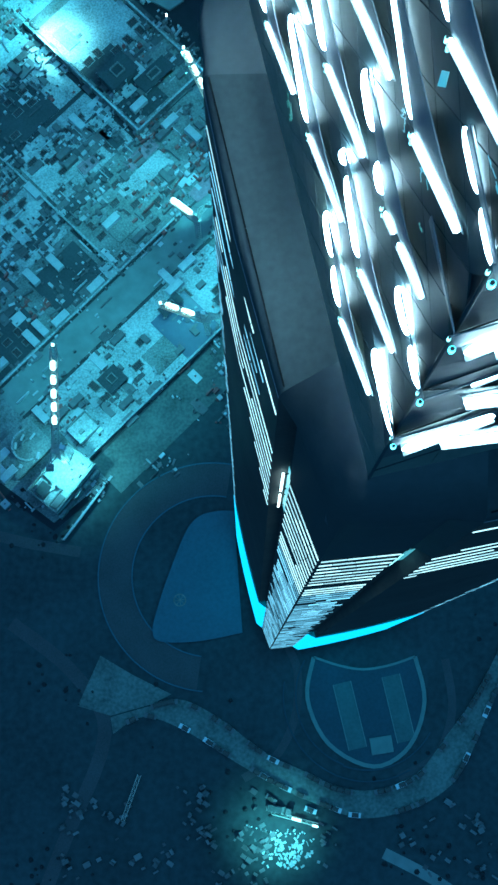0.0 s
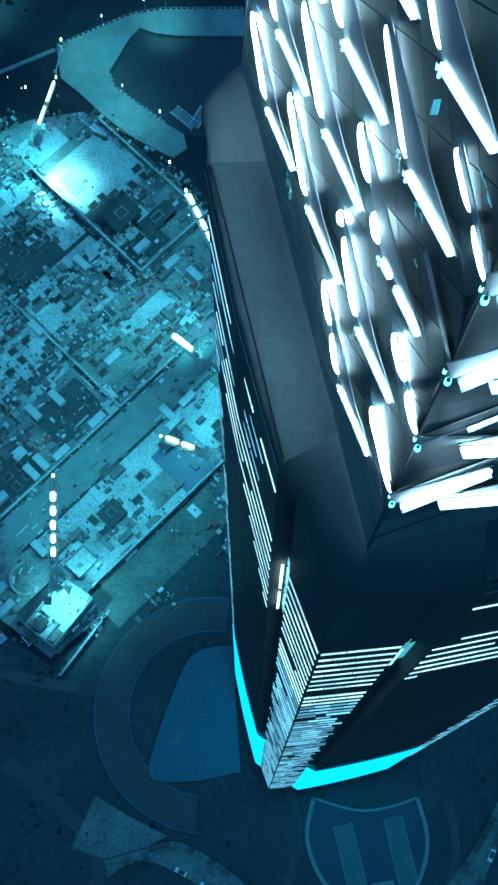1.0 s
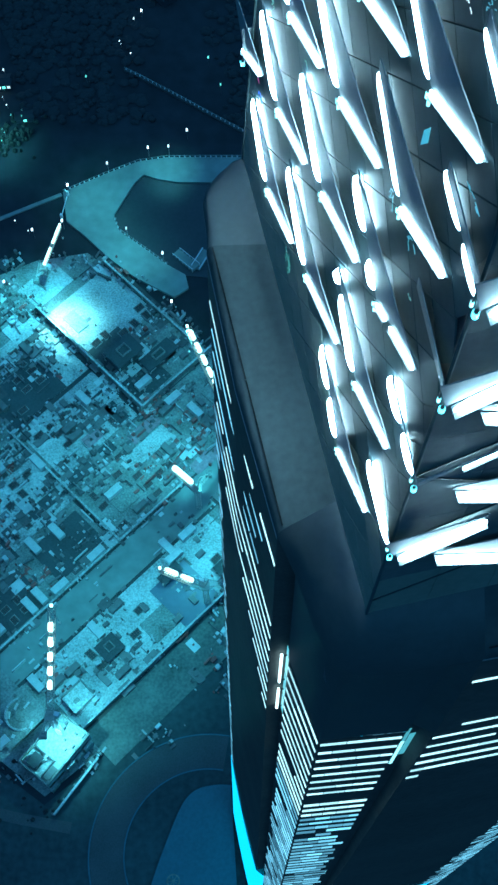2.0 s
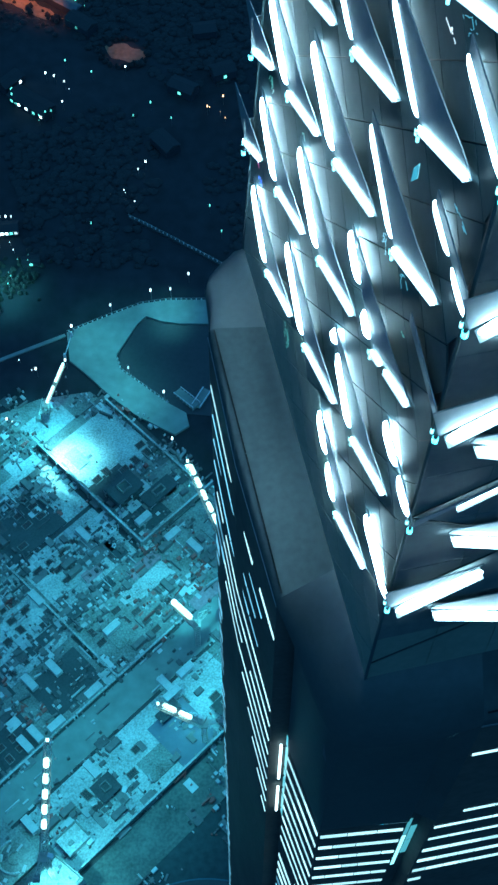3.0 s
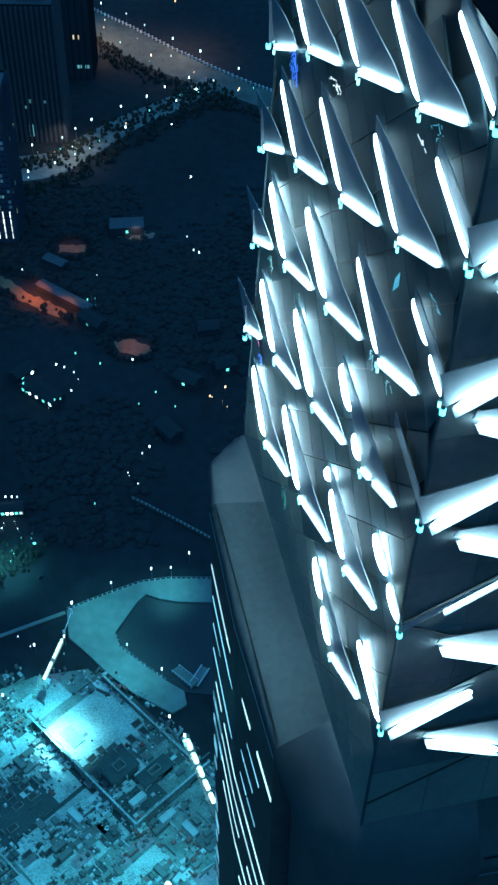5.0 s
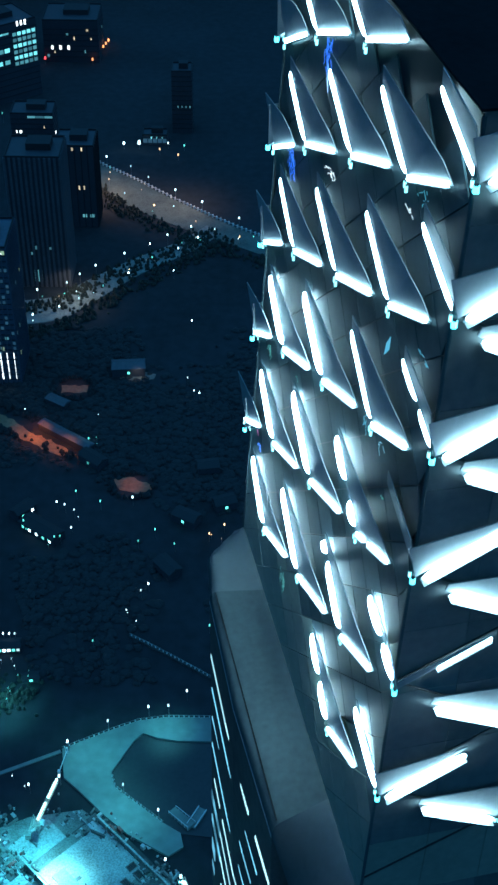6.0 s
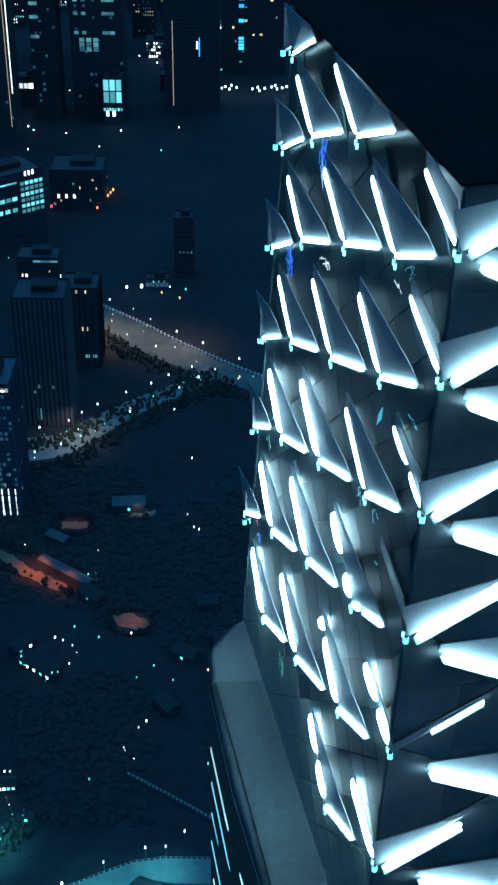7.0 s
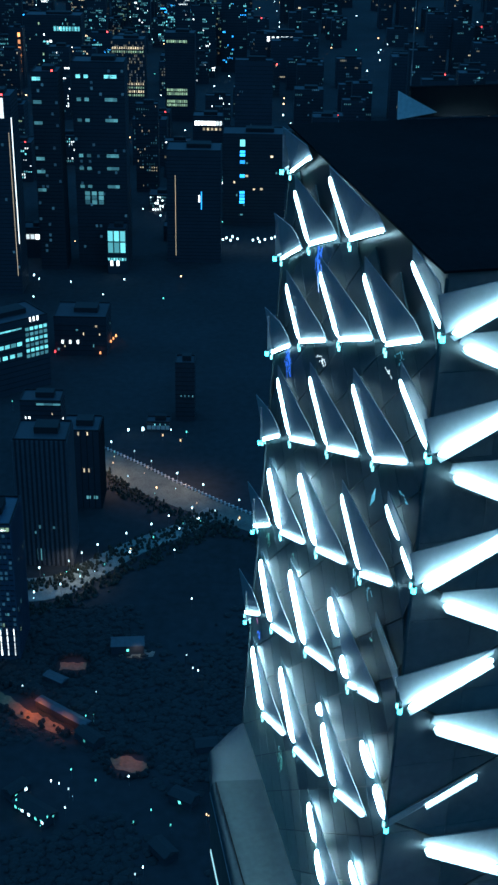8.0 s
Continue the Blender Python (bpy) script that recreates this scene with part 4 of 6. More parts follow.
for k in range(14):
    x, y = dice.uniform(-10, 10), dice.uniform(-6, 6)
    part("formwork", Geo().box((x, y, 6), (dice.uniform(0.5, 3.0), dice.uniform(0.3, 1.2), dice.uniform(0.4, 2.0)), dice.choice((0, 0, 1.57, 0.4))), dice.choice((STACK, STACK, STACK_PALE, CONCRETE)), core)
for k in range(9):
    e = -1 if k < 5 else 1
    x = -10 + 4.6 * (k % 5)
    part("ledge_scaffold", Geo().box((x, e * 8.2, 0), (dice.uniform(2.5, 4.2), 1.2, dice.uniform(2.5, 6.5))), dice.choice((STACK, CONCRETE_DARK)), core)
annex = thing("core_annex", "floodlit concrete annex beside the crane core", "building", (-69.5, 82.5, 0.1), 45)
part("slab", Geo().box((0, 0, 0), (10, 8, 4)), CONCRETE, annex)
for c, sz in (((0, 3.7, 4), (10, 0.5, 1.4)), ((4.7, 0, 4), (0.5, 6.9, 1.4)), ((-1.5, -1.0, 4), (2.2, 1.4, 1.0))):
    part("core_wall", Geo().box(c, sz), CONCRETE_DARK, annex)
ramp = thing("curved_ramp", "curved concrete ramp wall on a dim platform", "ramp", (-92, 75, 0.1), 45)
part("platform", Geo().box((0, 0, 0), (19, 15, 2.4)), CONCRETE_DARK, ramp)
part("curved_wall", ring(2.0, -1.0, 5.4, 6.1, 60, 250, 2.4, 5.2, 16), CONCRETE, ramp)
part("curved_wall", ring(2.0, -1.0, 2.0, 2.5, 40, 260, 2.4, 4.0, 12), CONCRETE_DARK, ramp)
for k in range(6):
    part("formwork", Geo().box((dice.uniform(-8, 8), dice.uniform(-6.5, 6.5), 2.4), (dice.uniform(1, 3), dice.uniform(0.6, 1.6), dice.uniform(0.4, 1.4)), dice.uniform(0, 1)), dice.choice((STACK, STACK_PALE)), ramp)
JIB_LAMP = glow("crane_floodlight", (0.42, 0.95, 1.0), 3.0)


def lattice_beam(a, b, w, bays, r=0.09):
    """A square lattice girder between two points."""
    a, b = Vector(a), Vector(b)
    d = (b - a).normalized()
    x = d.cross(Vector((0, 0, 1)))
    x = x.normalized() if x.length > 0.05 else Vector((1, 0, 0))
    y = x.cross(d).normalized()
    g = Geo()
    off = [x * w + y * w, x * -w + y * w, x * -w + y * -w, x * w + y * -w]
    for o in off:
        g.tube(a + o, b + o, r, 4)
    for k in range(bays):
        p, q = a + (b - a) * (k / bays), a + (b - a) * ((k + 1) / bays)
        for i in range(4):
            g.tube(p + off[i], q + off[(i + 1) % 4], r * 0.6, 3)
            g.tube(p + off[i], p + off[(i + 1) % 4], r * 0.6, 3)
    return g


def crane(base, slew, tip, lit, label, big=0.8):
    """A luffing tower crane: mast, cab, jib with floodlights, back stay and counterweight."""
    c = thing("tower_crane", label, "crane", (*base, 0.1), group="tower cranes")
    tip = Vector(tip) - Vector((*base, 0.1))
    top = Vector((0, 0, slew))
    part("mast", lattice_beam((0, 0, 0), top, 0.9, int(slew / 2.2), 0.12), YELLOW, c)
    flat = Vector((tip.x, tip.y, 0)).normalized()
    part("slewing_platform", Geo().box((0, 0, slew), (3.2, 3.2, 0.9)), YELLOW, c)
    jib = part("jib", lattice_beam(top + flat * 1.2 + Vector((0, 0, 1)), tip, big * 1.3, 18, 0.15), YELLOW, c)
    back = top - flat * 7 + Vector((0, 0, 1))
    part("counter_jib", lattice_beam(top + Vector((0, 0, 0.8)), back, 0.7, 4), YELLOW, c)
    part("counterweight", Geo().box((back.x, back.y, back.z - 1.6), (2.4, 2.4, 2.6)), CONCRETE_DARK, c)
    peak = top + Vector((0, 0, 8)) - flat * 1.5
    part("a_frame", Geo().tube(top + Vector((0, 0, 0.8)), peak, 0.18, 5).tube(back, peak, 0.14, 5), YELLOW, c)
    part("pendant_rope", Geo().tube(peak, top + (tip - top) * 0.92, 0.06, 4), MULLION, c)
    side = flat.cross(Vector((0, 0, 1)))
    cab = top + side * 2.2 + flat * 1.0
    part("cab", Geo().box((cab.x, cab.y, slew - 0.6), (1.7, 2.0, 2.3), math.atan2(flat.y, flat.x), 0.85), PALE_PAINT, c)
    part("tip_lamp", Geo().box((tip.x, tip.y, tip.z + 0.2), (0.8, 0.8, 1.0)), JIB_LAMP, c, "white lamp")
    hook = tip + Vector((0, 0, -min(18, tip.z - 3)))
    part("hoist_rope", Geo().tube(tip, hook, 0.05, 4), MULLION, c)
    part("hook_block", Geo().box(hook - Vector((0, 0, 0.9)), (0.6, 0.6, 0.9)), YELLOW, c)
    for f0, f1 in lit:
        a, b = top + (tip - top) * f0, top + (tip - top) * f1
        part("jib_light", Geo().tube(a + Vector((0, 0, big + 0.2)), b + Vector((0, 0, big + 0.2)), big * 1.3, 8), JIB_LAMP, jib, "cold white floodlight")
    return c


crane((-74.5, 68.5), 36, (-68.3, 92.3, 86.6), [(0.27, 0.32), (0.40, 0.45), (0.53, 0.58), (0.66, 0.71), (0.79, 0.84)], "luffing tower crane with five lamps along its jib", 0.75)
crane((-26, 158.5), 20, (-32.6, 149.8, 60.5), [(0.30, 0.97)], "luffing tower crane with a blazing white jib", 0.8)
crane((-22.5, 119.5), 20, (-37.4, 117, 49), [(0.32, 0.42), (0.46, 0.52), (0.66, 0.76), (0.80, 0.86)], "luffing tower crane with paired jib lamps", 0.8)
crane((-16, 192), 26, (-28.7, 202, 68), [(0.20, 0.29), (0.36, 0.45), (0.52, 0.61), (0.68, 0.77), (0.84, 0.93)], "luffing tower crane with a row of round jib lamps", 0.75)
crane((-93.5, 265), 6, (-86.8, 282, 12), [(0.05, 0.45), (0.56, 0.95)], "low lattice gantry with white strip lights", 0.5)

# ---- the raised road beyond the site ----
DECK_LINE = [(-88.4, 306.9), (-69.8, 316.6), (-55.9, 323.1), (-43.1, 325.4), (-26.9, 325.5), (-8, 325.5)]
BANK = [(-8, 312), (-37.4, 312), (-46.5, 313.5), (-53, 316), (-56.7, 311.9), (-65.4, 294.6)]
QUAY = [(-62.9, 287), (-53.8, 279.6), (-41, 269.3), (-33.5, 264.5)]
ROADS = [DECK_LINE + BANK + [(-85.9, 291.5)],
         [(-85.9, 291.5), (-65.4, 294.6)] + QUAY + [(-32, 258), (-38, 253.5), (-45.4, 257.7), (-55.4, 263.4), (-65.8, 272.1), (-79.1, 285.4)]]
for pts in ROADS:
    tagged(part("road", Geo().prism(pts, 0.0, 1.2), PAVING), "pale curved road deck with balustrades", "road", kind="structure")


def balustrade(pts, label):
    f = thing("balustrade", label, "railing", group="road balustrades")
    g = Geo()
    for a, b in zip(pts, pts[1:]):
        a, b = Vector((*a, 1.2)), Vector((*b, 1.2))
        n = max(1, int((b - a).length / 2.2))
        for k in range(n):
            c = a + (b - a) * ((k + 0.5) / n)
            part("post", POST, PALE_PAINT, f, place=c)
        g.tube(a + Vector((0, 0, 1.15)), b + Vector((0, 0, 1.15)), 0.16, 4)
    part("rail", g, CONCRETE_DARK, f)


POST = Geo().box((0, 0, 0), (0.5, 0.5, 1.1)).mesh("post")
balustrade(DECK_LINE, "pale balustrade along the outer edge of the road")
balustrade([(-65.0, 293.5)] + QUAY[:3], "pale balustrade round the dark basin")
tagged(part("path", band([(-165, 270), (-140, 281), (-117.4, 292.2), (-89, 306)], 1.7, 0, 0.6), PAVING), "narrow pale path running on from the road deck", "path", kind="structure")
gate = thing("road_gate", "pale gate with two pillars across the road deck", "gate", (-87.0, 299, 1.2), 80)
for e in (-1, 1):
    part("pillar", Geo().box((e * 6.0, 0, 0), (1.0, 1.0, 3.2), 0, 0.85), PALE_PAINT, gate)
part("beam", Geo().box((0, 0, 1.1), (11.0, 0.3, 0.5)), PALE_PAINT, gate)
stair = thing("quay_stair", "pale railed stair at the end of the quay", "stair", (-33.5, 272.0, 0.3), -45)
for k in range(9):
    part("step", Geo().box((-5.6 + 1.4 * k, 0, 0), (1.35, 4.0, 0.25 + 0.17 * k)), PAVING, stair)
for e in (-1, 1):
    part("rail", Geo().tube((-6, e * 2.1, 1.4), (6.4, e * 2.1, 2.9), 0.14, 5), PALE_PAINT, stair)
    for k in range(7):
        part("post", Geo().tube((-5.8 + 2.0 * k, e * 2.1, 0.2), (-5.8 + 2.0 * k, e * 2.1, 1.5 + 0.24 * k), 0.12, 5), PALE_PAINT, stair)
landing = thing("quay_landing", "small pale landing above the basin", "landing", (-27.0, 272.3, 0.3), 62)
part("deck", Geo().box((0, 0, 0), (10.0, 4.2, 0.9)), PAVING, landing)
for e in (-1, 1):
    part("parapet", Geo().box((0, e * 1.9, 0.9), (10.0, 0.35, 0.8)), PALE_PAINT, landing)
low_line = [(-64, 375), (-55.4, 369.9), (-44, 362.7), (-28.2, 352.2), (-8, 339)]
tagged(part("retaining_wall", Geo().prism([(x, y - 0.8) for x, y in low_line] + [(x, y + 0.8) for x, y in low_line[::-1]], 0, 1.2), ASPHALT), "low wall along a dark footpath", "wall")
balustrade(low_line, "small pale balustrade along a dark footpath")
pit = Geo().prism([(-65.4, 294.6)] + QUAY + [(-8, 262)] + BANK[:-1], 0.0, 0.3)
WATER = material("dark_water", (0.022, 0.026, 0.030), 0.55, 0.0, 0.3, 0.05, 0.6, 0.08)
tagged(part("water", pit, WATER), "dark still water basin inside the road bend", "water", kind="structure")

LAMP_HEAD = glow("street_lamp_head", (0.55, 0.90, 1.0), 3.0, 0.8)
WARM_HEAD = glow("warm_lamp_head", (1.0, 0.62, 0.28), 2.2, 0.8)
GREEN_HEAD = glow("green_lamp_head", (0.10, 0.80, 0.70), 1.2, 0.8)
lamp_types = {}


def street_lamp(x, y, mat, tall=8.0, head=0.55, z=0.0):
    """A tapered pole with an arm and a lit head."""
    key = (mat.name, tall, head)
    if key not in lamp_types:
        s = thing("street_lamp", {"warm_lamp_head": "street lamp with a warm orange head", "green_lamp_head": "street lamp with a greenish head"}.get(mat.name, "street lamp with a cold white head"),
                  "street lamp", (x, y, z), 0, "street lamps")
        part("pole", Geo().tube((0, 0, 0), (0, 0, tall), 0.12, 5, 0.07), METAL, s)
        part("arm", Geo().tube((0, 0, tall), (0, -1.2, tall + 0.3), 0.06, 4), METAL, s)
        part("lamp_head", Geo().box((0, -1.2, tall + 0.1), (head, head * 1.6, head * 1.2), 0, 0.8), mat, s)
        lamp_types[key] = s
    else:
        copy_thing(lamp_types[key], pose(x, y, z))


for x, y in ((-85.4, 306.6), (-68.7, 318.2), (-51, 326.5), (-42, 327.3), (-34, 336), (-86.8, 288.3), (-59, 284.4), (-43.1, 272), (-99.3, 283.7), (-38.7, 248.5), (-109.4, 258)):
    street_lamp(x, y, LAMP_HEAD, 8.0, 0.7)

# ---- at the foot of the tower ----
SERVICE_ROAD = material("service_road_paving", (0.105, 0.140, 0.125), 0.85, 0.0, 0.7, 0.09, 0.8, 0.2)
LANE = material("lane_rubber", (0.050, 0.115, 0.110), 0.8, 0.0, 0.3, 0.1, 1.0)
COURT_EDGE = material("court_edge", (0.12, 0.20, 0.18), 0.8)
tagged(part("pavement", Geo().prism([(-150, -130), (140, -130), (140, 30), (60, 90), (-12, 100), (-54, 66), (-80, 44), (-100, 58), (-150, 66)], 0, 0.06), FORECOURT), "dark worn ground round the foot of the tower", "pavement", kind="structure")
# teal of the media facade's light is mixed into the neutral paving colour
PLAZA = material("plaza_paving", (0.026, 0.098, 0.122), 0.7, 0.0, 0.25, 0.05, 0.8, 0.1)
tagged(part("road", ring(-21, 27, 30, 42, 80, 262, 0, 0.15), ASPHALT), "dark ring road round the plaza", "road", kind="structure")
tagged(part("kerb", ring(-21, 27, 42, 42.5, 75, 265, 0, 0.4), PLAZA), "curved concrete kerb of the ring road", "kerb", kind="structure")
tagged(part("kerb", ring(-21, 27, 29.5, 30, 80, 262, 0, 0.4), PLAZA), "curved concrete kerb of the ring road", "kerb", kind="structure")
leaf = smooth([(-10, 6), (-26, 3), (-40, 3), (-43, 7), (-41, 16), (-37, 28), (-31, 43), (-26, 49), (-19, 51), (-13, 51)])
tagged(part("plaza", Geo().prism(leaf, 0, 0.8), PLAZA), "leaf-shaped paved plaza at the foot of the tower", "plaza", kind="structure")
tagged(part("plaza_emblem", ring(-33, 18, 1.9, 2.4, 0, 360, 0.8, 0.9), SERVICE_ROAD), "round inlaid paving ring on the plaza", "paving")
for k in range(4):
    tagged(part("plaza_spoke", Geo().box((-33, 18, 0.8), (4.0, 0.28, 0.08 + 0.004 * k), radians(45 * k + 10)), SERVICE_ROAD), "pale paving spoke inside the inlaid ring", "paving", "spokes of the paving ring")

rim = [(16, -3), (13.5, -18), (21, -34), (37, -42), (50, -35), (56, -19), (53, -3)]
head = [(53, -3), (44, -6), (34, -7.5), (25, -6), (16, -3)]
court = thing("sports_court", "dark blue-green shield-shaped court with a pale outline", "court")
part("court_surface", Geo().prism(smooth(rim) + smooth(head)[1:-1], 0, 0.25), COURT, court)
part("outline", band(rim, 1.5, 0.2, 0.45), COURT_EDGE, court, "pale green raised edge")
part("outline", band(head, 0.9, 0.2, 0.45), COURT_EDGE, court, "pale green raised edge")
for (xa, ya), (xb, yb) in (((26, -12), (31.5, -36)), ((44, -10), (49, -33))):
    turn = math.atan2(yb - ya, xb - xa)
    lane = part("playing_lane", Geo().box(((xa + xb) / 2, (ya + yb) / 2, 0.25), (24, 6.4, 0.06), turn), LANE, court, "blue-green rubber lane")
    for e in (-1, 1):
        o = Vector((-math.sin(turn), math.cos(turn))) * e * 3.3
        part("lane_edge", Geo().box(((xa + xb) / 2 + o.x, (ya + yb) / 2 + o.y, 0.25), (24, 0.3, 0.14), turn), COURT_EDGE, lane)
part("platform", Geo().box((40, -34.5, 0.25), (8, 6, 0.5), 0.15), COURT_EDGE, court, "small pale platform")
for e0, e1, off in ((150, 250, 25.5), (250, 330, 26), (170, 300, 30)):
    tagged(part("kerb", ring(35, -17, off, off + 0.5, e0, e1, 0, 0.4), COURT), "curved concrete kerb round the court", "kerb", kind="structure")

low_a = [(-58, -24), (-43, -20), (-32, -18), (-18, -25), (-2, -37), (11, -43), (24, -49), (38, -50), (53, -44), (63, -32), (74, -18), (83, -2), (98, 26)]
low_b = [(-57, -30), (-46, -24), (-31, -29), (-13, -40), (3, -49), (19, -56), (33, -60), (50, -57), (63, -50), (71, -40), (83, -15), (92, -4), (108, 22)]
sa, sb = smooth(low_a), smooth(low_b)
tagged(part("road", Geo().prism(sa + sb[::-1], 0, 0.25), SERVICE_ROAD), "pale curved service road with parked vehicles", "road", kind="structure")
tagged(part("pavement", Geo().prism([(-62, -2), (-50, -9), (-36, -16), (-43, -19.5), (-58, -23.5), (-70, -20)], 0, 0.2), SERVICE_ROAD), "paved forecourt beside the service road", "pavement", kind="structure")


def car(x, y, turn, mat, label):
    c = thing("parked_car", label, "car", (x, y, 0.25), turn, "parked cars")
    part("body", Geo().box((0, 0, 0.3), (4.4, 1.8, 0.6)), mat, c)
    part("cabin", Geo().box((-0.2, 0, 0.9), (2.4, 1.6, 0.55), 0, 0.8), GLASS, c)
    for ex in (-1.35, 1.35):
        for ey in (-0.85, 0.85):
            part("wheel", Geo().tube((ex, ey - 0.1, 0.32), (ex, ey + 0.1, 0.32), 0.32, 8), MULLION, c)
    return c


cars = [car(0, -53, -35, STACK, "dark car parked along the service road"), car(14, -57, -20, PALE_PAINT, "white car parked along the service road")]
for i in range(3, len(sa) - 4):
    for k, side_pts in enumerate((sa, sb)):
        if dice.random() < 0.45:
            continue
        (x0, y0), (x1, y1) = side_pts[i], side_pts[i + 1]
        mx, my = (sa[i][0] + sb[i][0]) / 2, (sa[i][1] + sb[i][1]) / 2
        x, y = x0 + (mx - x0) * 0.18, y0 + (my - y0) * 0.18
        copy_thing(cars[0 if dice.random() < 0.8 else 1], pose(x, y, 0.25, 0, 0, math.degrees(math.atan2(y1 - y0, x1 - x0)) + dice.choice((0, 180))))
low_stack = Geo()
for i in range(1500):
    x, y = dice.uniform(-75, 95), dice.uniform(-105, -48)
    if any(abs(x - (a[0] + b[0]) / 2) + abs(y - (a[1] + b[1]) / 2) < 11 for a, b in zip(sa[::3], sb[::3])):
        continue
    if noise.noise(Vector((x * 0.06, y * 0.08, 9))) < dice.uniform(-0.1, 0.4):
        continue
    low_stack.box((x, y, 0), (dice.uniform(0.6, 2.6), dice.uniform(0.5, 2.0), dice.uniform(0.3, 1.8)), dice.choice((0.5, -0.6)))
tagged(part("building_materials", low_stack, STACK), "dark stacks of materials below the service road", "building materials", kind="stuff")
lattice_gantry = thing("lattice_gantry", "lying lattice boom lit from a lamp beside it", "boom", (5, -59, 0.2), -15)
part("boom", lattice_beam((-5, 0, 1), (12, 0, 1), 0.6, 9), YELLOW, lattice_gantry)
part("boom_lamp", Geo().box((4, 0, 2.2), (3.4, 0.7, 0.5)), JIB_LAMP, lattice_gantry, "cold white lamp")
part("boom_lamp", Geo().box((11, -0.5, 2.2), (2.0, 0.7, 0.5)), JIB_LAMP, lattice_gantry, "cold white lamp")

lying_boom = thing("lattice_boom", "long pale lattice boom lying on dark ground", "boom", (-50.2, -52.3, 0.2), 70)
part("boom", lattice_beam((-8.5, 0, 0.8), (8.5, 0, 0.8), 0.6, 9), YELLOW, lying_boom)
bollard = thing("bollard", "small pale bollard in a row across the lit yard", "bollard", (-8.8, -62.1, 0), 0, "bollards in the yard")
part("post", Geo().tube((0, 0, 0), (0, 0, 0.9), 0.28, 8, 0.22), PALE_PAINT, bollard)
for k in range(1, 13):
    copy_thing(bollard, pose(-8.8 + 1.72 * k, -62.1 - 0.24 * k - 1.2 * math.sin(0.26 * k), 0))
truck = thing("site_truck", "dark flatbed truck beside the lit yard", "truck", (3.0, -56.8, 0.25), -12)
part("bed", Geo().box((-1.6, 0, 0.9), (6.4, 2.5, 0.5)), STACK, truck)
part("cab", Geo().box((3.0, 0, 0.7), (2.2, 2.4, 2.1), 0, 0.88), STACK, truck)
part("load", Geo().box((-1.8, 0, 1.4), (5.0, 2.1, 1.1)), TAR, truck, "dark covered load")
for ex in (-3.6, -2.4, 2.8):
    for ey in (-1.1, 1.1):
        part("wheel", Geo().tube((ex, ey - 0.15, 0.5), (ex, ey + 0.15, 0.5), 0.5, 8), MULLION, truck)
rubble = Geo()
for k in range(110):
    x, y = 6 + dice.gauss(0, 4.5), -71 + dice.gauss(0, 3.5)
    rubble.box((x, y, 0), (dice.uniform(0.4, 1.8), dice.uniform(0.3, 1.0), dice.uniform(0.2, 1.0)), dice.uniform(0, 3))
tagged(part("rubble", rubble, STACK_PALE), "pale rubble and offcuts in the lit yard", "rubble", kind="stuff")
hoarding("boundary_wall", (-75.9, 40.2), (-61.0, 60.5), 1.8, "low pale wall outside the building site")

# paths, beds and walls on the dark ground before the tower
for pts, w, mat, lab in (([(-95, 10), (-72, -8), (-60, -30), (-75, -70), (-90, -110)], 5.0, ASPHALT, "narrow dark lane beside the forecourt"),
                         ([(6, 2), (10, -8), (9, -24), (2, -38), (-10, -46)], 3.0, ASPHALT, "curved path beside the oval court"),
                         ([(64, -4), (66, -22), (60, -38), (46, -46)], 3.0, ASPHALT, "curved path beside the oval court"),
                         ([(40, -72), (62, -84), (84, -104)], 4.0, PAVING, "paved lane behind the lit yard"),
                         ([(-110, 45), (-92, 40), (-70, 36)], 4.0, ASPHALT, "site access lane")):
    tagged(part("path", band(pts, w, 0, 0.12), mat), lab, "path", kind="structure")
beds = Geo()
for i in range(1500):
    x, y = dice.uniform(-110, 115), dice.uniform(-115, 60)
    if noise.noise(Vector((x * 0.03, y * 0.03, 12))) < dice.uniform(-0.05, 0.35):
        continue
    if (-14 < x < 62 and -2 < y) or (x - 35) ** 2 + (y + 19) ** 2 < 27 ** 2 or (x + 21) ** 2 + (y - 27) ** 2 < 43 ** 2:
        continue
    if any((x - px) ** 2 + (y - py) ** 2 < 64 for px, py in [((a[0] + b[0]) / 2, (a[1] + b[1]) / 2) for a, b in zip(sa[::2], sb[::2])]):
        continue
    r = dice.uniform(0.4, 1.2)
    n = 6
    ring_lo = [(x + r * dice.uniform(0.7, 1.1) * math.cos(1.047 * k), y + r * dice.uniform(0.7, 1.1) * math.sin(1.047 * k), 0.1) for k in range(n)]
    beds.add(ring_lo + [(x + dice.uniform(-0.3, 0.3), y + dice.uniform(-0.3, 0.3), r * 1.3)], [(k, (k + 1) % n, n) for k in range(n)])
tagged(part("shrubs", beds, LEAF), "dark shrubs on the unlit ground", "shrubs", kind="stuff")

